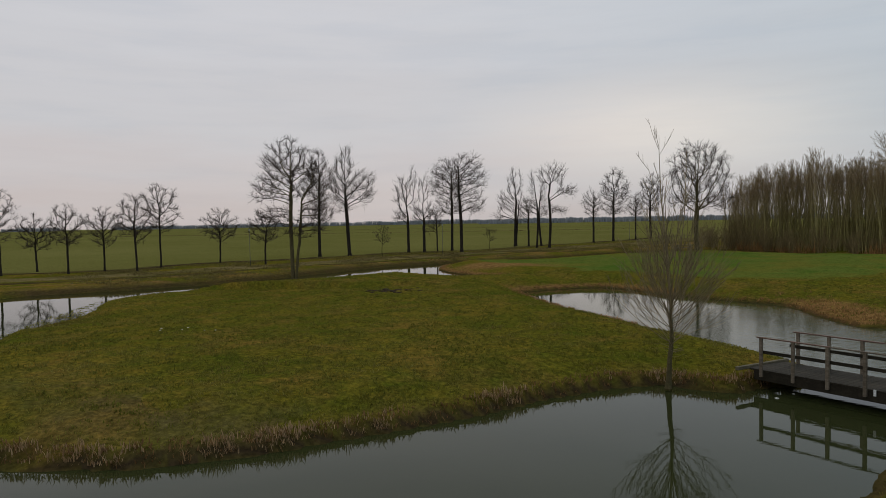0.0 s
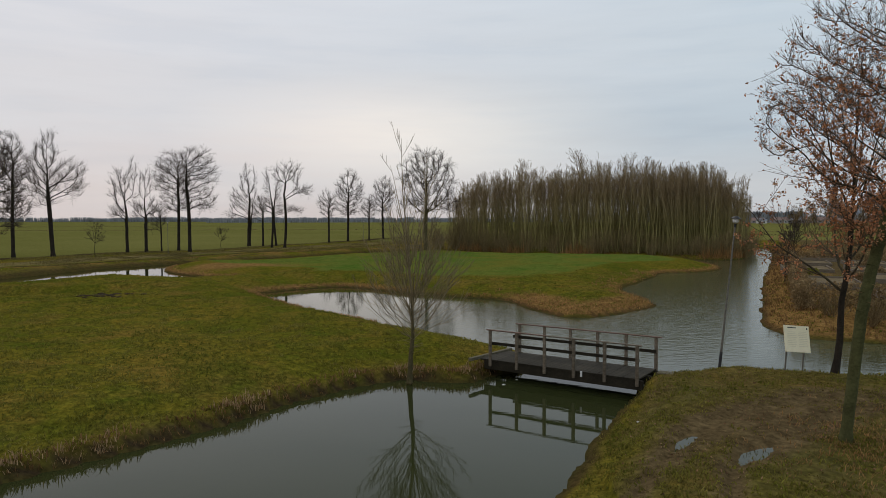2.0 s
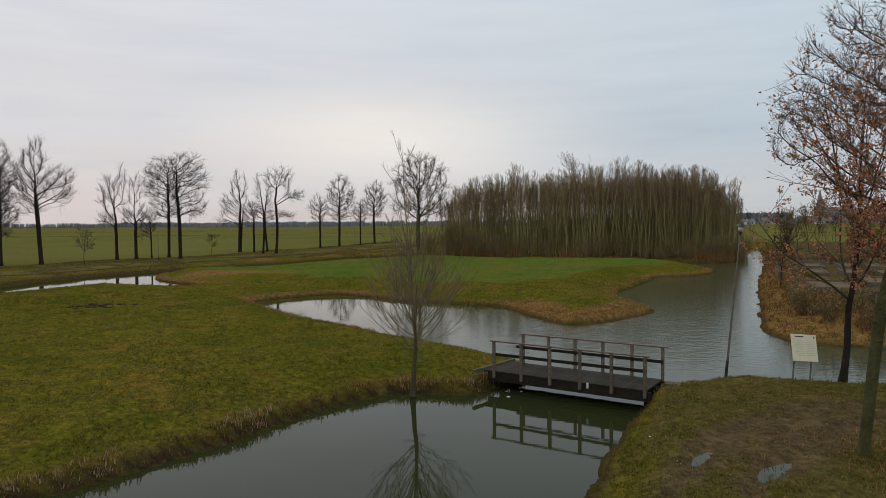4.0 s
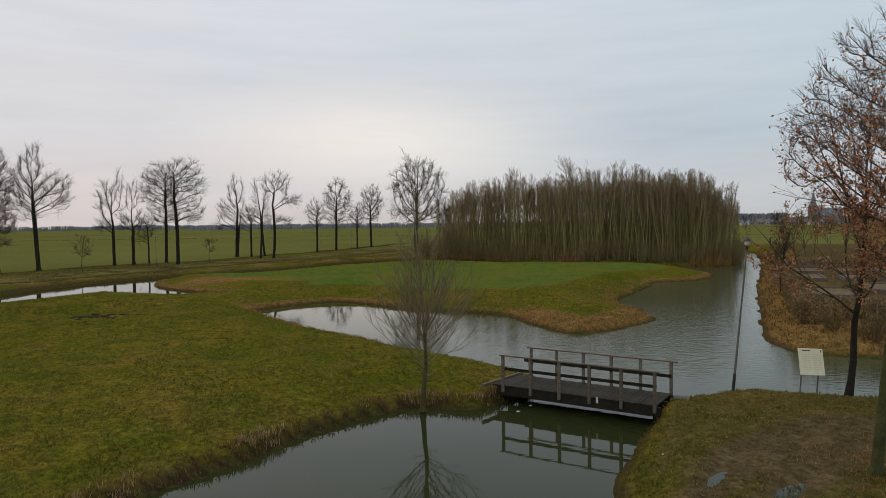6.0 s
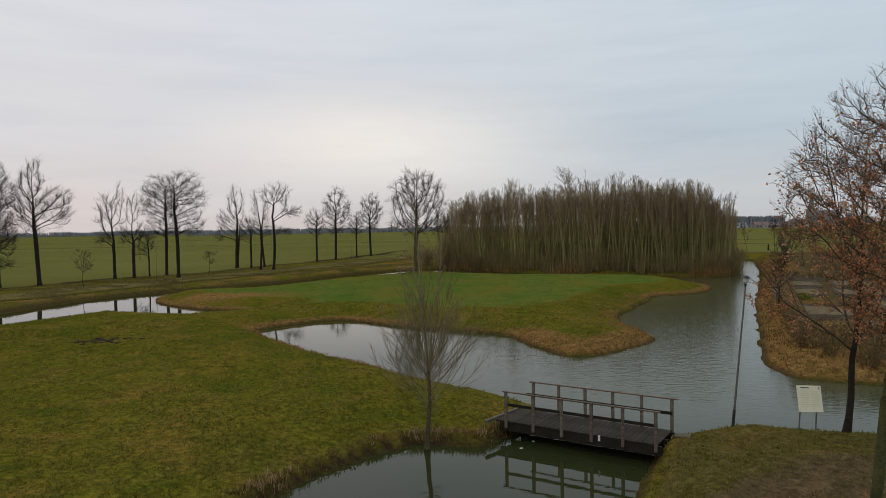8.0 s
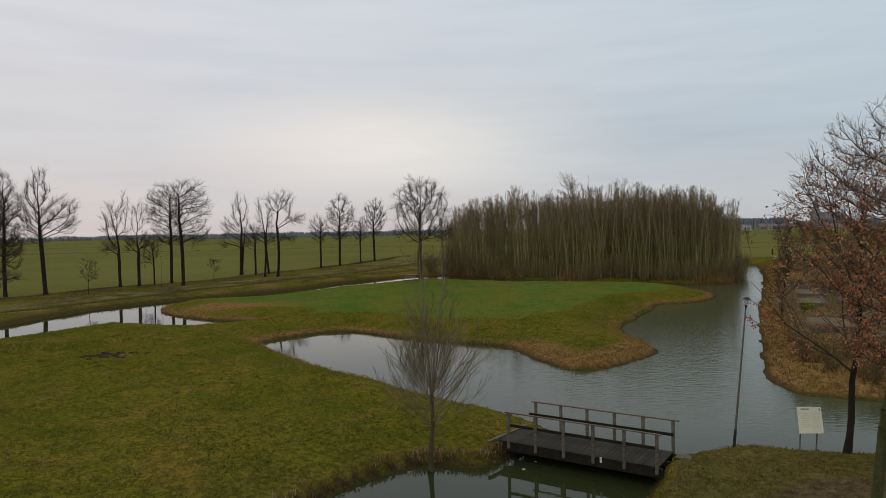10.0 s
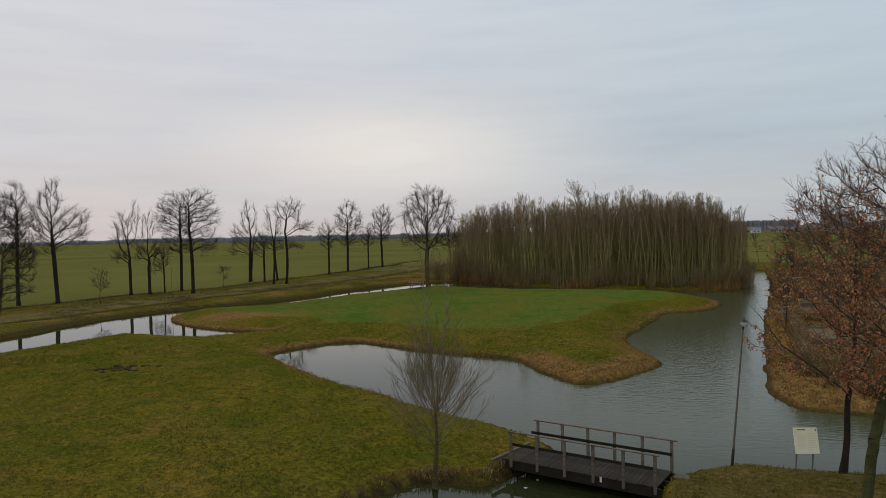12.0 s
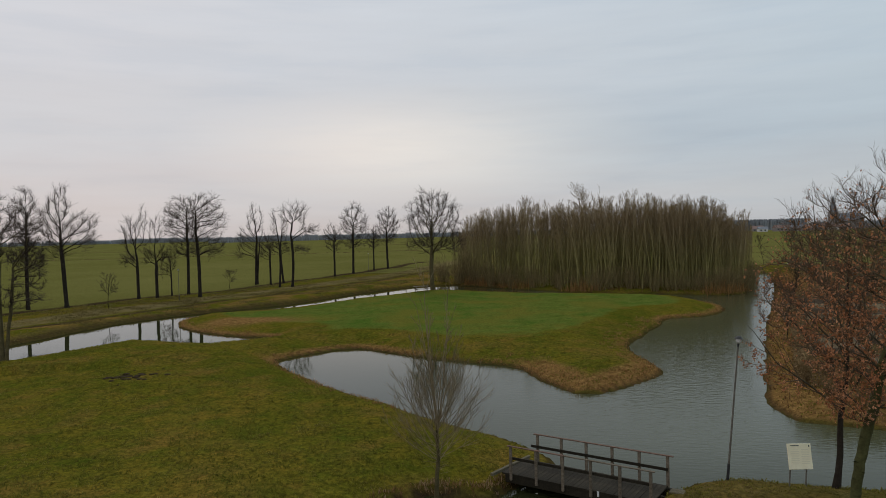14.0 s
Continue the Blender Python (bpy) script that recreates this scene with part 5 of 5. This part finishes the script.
hedge(15.4, 32.4, 29.0, 65.5, 1.35, 0.7, 301)
hedge(15.5, 31.9, 25.5, 28.6, 1.40, 0.8, 302)
hedge(29.2, 66.0, 40.0, 62.5, 1.2, 0.7, 303)
for k, (gx, gy) in enumerate([(15.6, 30.0), (17.0, 29.4), (18.6, 28.9), (20.2, 28.4), (22.0, 28.0), (16.4, 28.9)]):
    sb = scrub(310 + k, 0.9, 1.6, label="low brown brushwood on the bank below the hedge", stems=30, sub=4)
    sb.location = (gx, gy, height(gx, gy) - 0.05)
    tagged(sb, group="brushwood below the hedge")


def raised_bed(x, y, lx, ly, turn, seed):
    e = tagged(new("garden_bed"), "timber-edged garden bed with bare soil", "garden bed", "garden beds")
    e.matrix_basis = pose(x, y, height(x, y), 0, 0, turn)
    for u, v, a, b in ((0, ly / 2, lx + 0.08, 0.06), (0, -ly / 2, lx + 0.08, 0.06), (lx / 2, 0, 0.06, ly - 0.07), (-lx / 2, 0, 0.06, ly - 0.07)):
        part("board", box(a, b, 0.5, 0.008), M_WOOD, e, at=pose(u, v, 0.05))
    bm = bmesh.new()
    bmesh.ops.create_grid(bm, x_segments=12, y_segments=12, size=0.5)
    for v in bm.verts:
        v.co = Vector((v.co.x * (lx - 0.08), v.co.y * (ly - 0.08), 0.2 + 0.09 * noise.noise(v.co * 9 + Vector((seed, 0, 0)))))
    part("soil", bm, M_GARDEN, e)
    return e


for k, (gx, gy, lx, ly) in enumerate([(20.5, 41, 3.2, 5.0), (25.5, 43, 3.0, 5.0), (25.0, 53.5, 3.2, 5.0), (29.0, 52, 3.0, 5.0), (28.0, 60, 3.2, 5.0), (32.0, 58.5, 3.0, 5.0), (21.5, 35.0, 2.6, 3.0), (31.5, 66, 3, 4)]):
    raised_bed(gx, gy, lx, ly, -20, k)
for k, (gx, gy, s, mt) in enumerate([(23.6, 49.6, 0.6, M_SHRUB_Y), (23.0, 42.4, 0.7, M_HEDGE), (25.4, 41.0, 0.6, M_HEDGE), (27.5, 48.8, 0.8, M_HEDGE), (30.5, 55.5, 0.8, M_HEDGE), (24.5, 38.5, 0.9, M_HEDGE)]):
    r = np.random.default_rng(320 + k)
    e = tagged(new("garden_shrub"), "low rounded garden shrub, yellow-green" if mt is M_SHRUB_Y else "low brown winter garden shrub", "bush", "garden shrubs")
    e.location = (gx, gy, height(gx, gy))
    c = unit(r.normal(0, 1, (900, 3))) * (r.uniform(0.3, 1, 900) ** 0.5 * s)[:, None]
    c[:, 2] = np.abs(c[:, 2]) * 0.9
    S = shoots(r, np.zeros((20, 3)), unit(r.normal(0, 1, (20, 3))) * [1, 1, 0.3] + [0, 0, 0.9], np.full(20, s), np.full(20, 0.014), np.full(20, 0.005), 3)
    part("stool", mesh_of("stool", *tubes([S], [3]), M_SCRUB), parent=e)
    part("foliage", mesh_of("foliage", *leaf_cards(r, c, 0.16), mt), parent=e)
# saplings on the east bank and beyond the channel's end
for k, (tx, ty, th) in enumerate([(20.5, 46.5, 4.0), (27.5, 62, 4.2), (34.8, 78, 4.0), (50, 126, 6.5), (57, 131, 7.0), (48, 140, 7.0), (63, 128, 6.0), (66, 150, 7.5), (70, 137, 6.0), (76, 150, 6)]):
    bare_tree("sapling", tx, ty, th, 2.0, 330 + k, "thin bare sapling with an upright crown", fork=0.35, limbs=9, trunk_r=0.05, steep=32, group="saplings on the east bank", subs=5, twigs=4, fine=0, twig_r=0.011)


# brown young trees between the garden and the fields
for k, (tx, ty, th) in enumerate([(40, 84, 6.0), (44, 90, 6.5), (47, 86, 5.5), (50, 94, 6.5), (46, 100, 6.0), (54, 98, 6.5), (52, 88, 6.0), (58, 104, 6.5), (41, 92, 5.0)]):
    bare_tree("young_tree", tx, ty, th, 3.0, 350 + k, "young leafless tree with russet-brown twigs", fork=0.15, limbs=10, trunk_r=0.06, steep=24, mats=(M_WILLOW, M_SCRUB), group="young trees behind the garden", subs=5, twigs=5, fine=0, twig_r=0.015)


def forked_stump(x, y):
    r = np.random.default_rng(6)
    e = tagged(new("tree_stump"), "dark forked stump standing in the meadow", "stump")
    e.location = (x, y, height(x, y) - 0.1)
    S = shoots(r, np.zeros((1, 3)), np.array([[0, 0, 1.0]]), np.array([1.1]), np.array([0.2]), np.array([0.13]), 5, 0, 0.03)
    T = forked(r, *S, 3, 0.6, 1.0, 25, 0.6, 3, 0.05, 0.05, 0.08, 0.7)
    part("trunk", mesh_of("trunk", *tubes([S, T], [8, 6]), M_BARK, True), parent=e)
    return e


forked_stump(61.3, 143.8)
pb = part("pale_plank", box(2.2, 0.25, 0.12, 0.02), M_PLASTER)
pb.matrix_basis = pose(56.1, 128.0, height(56.1, 128.0) + 0.08, 0, 8, -40)
tagged(pb, "pale weathered plank lying by the channel head", "plank")


# ---- dry reeds, herbage and turf tufts ----
def blades(rng, x, y, z, tall, wide, count, spread, lean):
    """Clumps of thin curved blades, two quads each."""
    n = len(x) * count
    bx, by, bz = (np.repeat(a, count) for a in (x, y, z))
    tl = np.repeat(tall, count) * rng.uniform(0.6, 1.15, n)
    bx, by = bx + rng.normal(0, spread, n), by + rng.normal(0, spread, n)
    a = rng.uniform(0, 2 * np.pi, n)
    dx, dy = np.cos(a), np.sin(a)
    ln = rng.uniform(0.1, 1.0, n) * lean * tl
    w = np.repeat(wide, count) * rng.uniform(0.7, 1.3, n) * 0.5
    p = lambda f, h, s: np.stack([bx + dx * ln * f - dy * w * s, by + dy * ln * f + dx * w * s, bz + tl * h], -1)
    v = np.stack([p(0, -0.06, 1), p(0, -0.06, -1), p(0.35, 0.55, -0.8), p(0.35, 0.55, 0.8), p(1, 0.95, -0.12), p(1, 0.95, 0.12)], 1)
    o = np.arange(n)[:, None] * 6
    f = np.concatenate([o + np.array([[0, 1, 2, 3]]), o + np.array([[3, 2, 4, 5]])])
    return v.reshape(-1, 3), f


def along(rng, poly, n, lo, hi, keep):
    """Random places within lo to hi metres of a shoreline, on land."""
    seg = np.linalg.norm(np.roll(poly, -1, 0) - poly, axis=1)
    i = rng.choice(len(poly), n, p=seg / seg.sum())
    t = rng.uniform(0, 1, (n, 1))
    p = poly[i] * (1 - t) + np.roll(poly, -1, 0)[i] * t + rng.uniform(-hi, hi, (n, 2))
    k = keep(p[:, 0], p[:, 1])
    p = p[k]
    h, d, *_ = terrain(p[:, 0], p[:, 1])
    k = (d > lo) & (d < hi)
    return p[k], h[k], d[k]


rng = np.random.default_rng(77)
p, h, d = along(rng, ISLE, 60000, 0.03, 0.55, lambda x, y: (y < 22) & (x > -17) & (x < 3))
k = vnoise(p[:, 0] * 1.3, p[:, 1] * 1.3, 8) + 0.3 * rng.uniform(-1, 1, len(p)) > 0.70
q, g = p[k], h[k]
me = mesh_of("dry_reeds", *blades(rng, q[:, 0], q[:, 1], g, 0.08 + 0.16 * rng.uniform(0, 1, len(q)) ** 1.6, np.full(len(q), 0.02), 3, 0.05, 0.8), M_REED_PALE)
tagged(new("dry_reeds", me), "short dead tan reeds fringing the island shore", "reeds", kind="stuff")
k = rng.uniform(0, 1, len(p)) < 0.32
q, g = p[k], h[k]
me = mesh_of("shore_fringe", *blades(rng, q[:, 0], q[:, 1], g, rng.uniform(0.05, 0.15, len(q)), np.full(len(q), 0.022), 4, 0.06, 1.3), M_RUSSET)
tagged(new("shore_fringe", me), "withered russet grass hanging over the shore", "grass", kind="stuff")
p, h, d = along(rng, ISLE, 34000, 0.08, 4.0, lambda x, y: (y > 30) & (x > -35))
k = rng.uniform(0, 1, len(d)) < np.where((p[:, 0] > 1.5) & (p[:, 1] < 60), np.clip(1.2 - d / 1.9, 0, 1), np.clip(1.3 - d, 0, 1))
k &= (np.hypot(p[:, 0] - 7.0, p[:, 1] - 35.5) < 8.0) | (rng.uniform(0, 1, len(d)) < 0.7)
p, h, d = p[k], h[k], d[k]
me = mesh_of("bank_herbage", *blades(rng, p[:, 0], p[:, 1], h, rng.uniform(0.06, 0.17, len(p)), np.full(len(p), 0.03), 5, 0.10, 1.4), M_REED)
tagged(new("bank_herbage", me), "matted dry tan grass on the pond banks", "grass", kind="stuff")
p, h, d = along(rng, MAIN, 16000, 0.08, 3.6, lambda x, y: (x > 12) & (y > 25) & (y < 116))
me = mesh_of("bank_herbage", *blades(rng, p[:, 0], p[:, 1], h, rng.uniform(0.08, 0.28, len(p)), np.full(len(p), 0.035), 5, 0.10, 1.1), M_RUSSET)
tagged(new("bank_herbage", me), "rough russet grass on the channel bank", "grass", kind="stuff")
p, h, d = along(rng, MAIN, 7000, 0.0, 1.6, lambda x, y: (x > -6) & (y > 80) & (x < 33))
k = vnoise(p[:, 0] * 0.25, p[:, 1] * 0.25, 12) + 0.6 * (np.abs(p[:, 0] - 29) < 2.8) > 0.6
p, h = p[k], h[k]
me = mesh_of("tall_reeds", *blades(rng, p[:, 0], p[:, 1], h, 0.5 + 1.4 * rng.uniform(0, 1, len(p)) ** 1.5, np.full(len(p), 0.045), 6, 0.3, 0.7), M_REED)
tagged(new("tall_reeds", me), "tall dead reeds at the foot of the wood", "reeds", kind="stuff")
# rough grass along the lane's verges and the field edge
t = rng.uniform(0.12, 0.93, 17000) * (len(ROAD) - 1)
i = t.astype(int)
rd = np.array(ROAD, float)
way = unit(rd[i + 1] - rd[i])
o = rng.uniform(-9, 12.5, len(t))
p = rd[i] + (rd[i + 1] - rd[i]) * (t - i)[:, None] + np.stack([-way[:, 1], way[:, 0]], -1) * o[:, None]
h, d, zones, isle, *_ = terrain(p[:, 0], p[:, 1])
k = (d > 0.4) & ~isle & (vnoise(p[:, 0] * 0.35, p[:, 1] * 0.35, 41) + rng.uniform(-0.25, 0.25, len(t)) > 0.5)
p, h = p[k], h[k]
me = mesh_of("verge_grass", *blades(rng, p[:, 0], p[:, 1], h, rng.uniform(0.06, 0.16, len(p)), np.full(len(p), 0.06), 5, 0.3, 1.6), M_VERGE)
tagged(new("verge_grass", me), "rough olive-brown grass on the lane's verges", "grass", kind="stuff")
# turf tufts, thinning with distance from the near shore
n = 95000
rad = 7 + 50 * rng.uniform(0, 1, n) ** 1.8
az = np.radians(rng.uniform(-62, 45, n))
tx, ty = rad * np.sin(az), rad * np.cos(az)
h, d, zones, isle, far_isle, garden, east = terrain(tx, ty)
k = (d > 0.3) & off_puddles(tx, ty) & (vnoise(tx * 1.4, ty * 1.4, 9) + rng.uniform(-0.35, 0.35, n) > 0.40) & (rng.uniform(0, 1, n) > zones["mud"]) & ~(far_isle & (zones["lush"] > 0.5))
tx, ty, h = tx[k], ty[k], h[k]
me = mesh_of("turf_tufts", *blades(rng, tx, ty, h, rng.uniform(0.03, 0.08, len(tx)), 0.020 + 0.0006 * np.hypot(tx, ty), 4, 0.07, 1.2), M_TUFT)
tagged(new("turf_tufts", me), "uneven tufts of olive winter grass", "grass", kind="stuff")


n = 6500
lx, ly = rng.normal(7.8, 2.6, n), rng.normal(14.2, 2.8, n)
h, d, *_ = terrain(lx, ly)
k = (d > 0.4) & (lx > 3.2) & off_puddles(lx, ly) & (vnoise(lx * 0.9, ly * 0.9, 51) + rng.uniform(-0.3, 0.3, n) > 0.42)
me = mesh_of("leaf_litter", *leaf_cards(rng, np.stack([lx, ly, h + 0.015], -1)[k], 0.045), M_LITTER)
tagged(new("leaf_litter", me), "fallen russet oak leaves on the grass", "leaves", kind="stuff")
n = 16000
lx, ly = rng.uniform(2.2, 13, n), rng.uniform(8, 20.8, n)
h, d, zones, isle, far_isle, garden, east = terrain(lx, ly)
k = east & (d > 0.15) & off_puddles(lx, ly) & (vnoise(lx * 1.7, ly * 1.7, 52) + rng.uniform(-0.4, 0.4, n) > 0.30 + 0.38 * zones["mud"])
lx, ly, h = lx[k], ly[k], h[k]
me = mesh_of("bank_turf", *blades(rng, lx, ly, h, rng.uniform(0.02, 0.05, len(lx)), np.full(len(lx), 0.016), 4, 0.045, 2.0), M_BANK)
tagged(new("bank_turf", me), "short olive and brown grass on the trodden bank", "grass", kind="stuff")
lx, ly = rng.normal(9.2, 1.2, 1300), rng.normal(12.0, 1.4, 1300)
h, d, *_ = terrain(lx, ly)
me = mesh_of("dry_grass", *blades(rng, lx, ly, h, rng.uniform(0.04, 0.11, 1300), np.full(1300, 0.014), 6, 0.08, 1.6), M_REED)
tagged(new("dry_grass", me), "matted dry grass at the foot of the oak", "grass", kind="stuff")


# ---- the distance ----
def far_belt(x0, y0, x1, y1, tall, thick, seed, label="leafless tree belt on the horizon, haze put into its grey", gap=0.0, vary=0.4):
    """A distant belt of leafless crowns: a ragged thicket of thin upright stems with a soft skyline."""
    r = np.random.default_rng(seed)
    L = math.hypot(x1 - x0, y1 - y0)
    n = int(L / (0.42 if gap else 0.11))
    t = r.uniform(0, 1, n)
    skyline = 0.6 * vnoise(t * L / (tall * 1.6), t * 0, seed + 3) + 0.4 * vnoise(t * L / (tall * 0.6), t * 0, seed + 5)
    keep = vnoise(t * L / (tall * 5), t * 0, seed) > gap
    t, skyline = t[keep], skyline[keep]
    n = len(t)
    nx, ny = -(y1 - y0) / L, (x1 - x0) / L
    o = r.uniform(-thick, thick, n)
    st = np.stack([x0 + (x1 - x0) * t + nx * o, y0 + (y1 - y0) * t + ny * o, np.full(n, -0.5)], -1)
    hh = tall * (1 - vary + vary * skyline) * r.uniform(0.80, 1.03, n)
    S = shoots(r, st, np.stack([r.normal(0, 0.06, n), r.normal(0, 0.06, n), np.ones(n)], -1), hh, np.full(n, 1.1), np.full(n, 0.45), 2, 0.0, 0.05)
    return tagged(new("tree_belt", mesh_of("tree_belt", *tubes([S], [3]), M_FAR_HAZE)), label, "trees", kind="stuff")


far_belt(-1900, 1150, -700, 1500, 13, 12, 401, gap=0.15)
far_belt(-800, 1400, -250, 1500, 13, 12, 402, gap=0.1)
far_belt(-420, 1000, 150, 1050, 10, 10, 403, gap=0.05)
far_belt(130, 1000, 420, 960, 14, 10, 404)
far_belt(270, 800, 352, 790, 14, 10, 405, "tall poplar belt behind the village, haze put into its grey", vary=0.08)
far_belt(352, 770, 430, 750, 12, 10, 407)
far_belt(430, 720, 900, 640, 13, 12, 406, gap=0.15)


def farm_house(x, y, lx, ly, eave, ridge, turn, wall, roof, label):
    e = tagged(new("house"), label, "house", "village houses")
    e.matrix_basis = pose(x, y, 0.2, 0, 0, turn)
    part("wall", box(lx, ly, eave, 0, (0, 0, eave / 2)), wall, e)
    bm = bmesh.new()
    a, b = lx / 2 + 0.4, ly / 2 + 0.4
    v = [bm.verts.new(q) for q in ((-a, -b, eave), (a, -b, eave), (a, b, eave), (-a, b, eave), (-a, 0, ridge), (a, 0, ridge))]
    for q in ((0, 1, 5, 4), (2, 3, 4, 5), (0, 4, 3), (1, 2, 5), (0, 3, 2, 1)):
        bm.faces.new([v[i] for i in q])
    rf = part("roof", bm, roof, e)
    part("chimney", box(0.8, 0.8, 1.6), M_BRICK, rf, at=pose(lx * 0.25, 0, ridge))
    for k in range(max(2, int(lx / 4))):
        part("window", box(1.4, 0.12, 1.3), M_PANE, e, at=pose(-lx / 2 + 2 + k * 3.6, -ly / 2 - 0.03, eave * 0.55))
    return e


rv = random.Random(4)
for k in range(13):
    hx = 262 + k * 7.2 + rv.uniform(-2, 2)
    hy = 690 + rv.uniform(-25, 30)
    white = k % 3 == 0
    farm_house(hx, hy, rv.uniform(6, 11), 6, rv.uniform(2.6, 3.4), rv.uniform(5, 6.5), rv.uniform(-25, 25), M_PLASTER if white else M_BRICK, M_ROOF if k % 4 else M_SLATE,
               "white village house with tiled roof" if white else "brick village house with tiled roof")
# low buildings whose roofs take the haze tone of the tree belts
for k in range(16):
    hx = -850 + k * 38 + rv.uniform(-16, 16)
    farm_house(hx, 1440 + rv.uniform(-30, 30) + (hx + 760) * 0.1, rv.uniform(12, 30), 12, (eave := rv.uniform(4, 7)), eave + rv.uniform(1.0, 2.2), rv.uniform(-10, 10), M_PLASTER if k % 3 else M_BLUE, M_FAR_HAZE, "pale low building on the far horizon")


def church(x, y):
    e = tagged(new("church"), "village church with a pointed spire, far off", "church")
    e.matrix_basis = pose(x, y, 0, 0, 0, 15)
    part("nave", box(26, 10, 9, 0, (18, 0, 4.5)), M_BRICK, e)
    bm = bmesh.new()
    v = [bm.verts.new(q) for q in ((4, -5.5, 9), (31.5, -5.5, 9), (31.5, 5.5, 9), (4, 5.5, 9), (4, 0, 17), (31.5, 0, 17))]
    for q in ((0, 1, 5, 4), (2, 3, 4, 5), (0, 4, 3), (1, 2, 5)):
        bm.faces.new([v[i] for i in q])
    part("roof", bm, M_SLATE, e)
    part("tower", box(7, 7, 18, 0, (0, 0, 9)), M_BRICK, e)
    bm = bmesh.new()
    bmesh.ops.create_cone(bm, cap_ends=True, segments=8, radius1=3.6, radius2=0.15, depth=17)
    part("spire", bm, M_SLATE, e, "grey pointed spire", at=pose(0, 0, 26.5))
    for sz in (8, 14):
        part("window", box(1.2, 0.3, 3), M_PANE, e, at=pose(0, -3.55, sz))
    return e


church(343, 705)
# rough strips along the far ditches
for k, (x0, y0, x1, y1) in enumerate([(-420, 235, -20, 300), (40, 230, 330, 270), (60, 190, 260, 195), (-330, 420, 300, 520)]):
    r = np.random.default_rng(500 + k)
    n = 900
    t = r.uniform(0, 1, n)
    me = mesh_of("ditch_reeds", *blades(r, x0 + (x1 - x0) * t + r.normal(0, 0.5, n), y0 + (y1 - y0) * t + r.normal(0, 0.5, n), np.full(n, 0.35), r.uniform(0.15, 0.4, n), np.full(n, 0.35), 3, 0.4, 0.4), M_SCRUB)
    tagged(new("ditch_reeds", me), "rough dark strip of reeds along a field ditch", "reeds", kind="stuff")
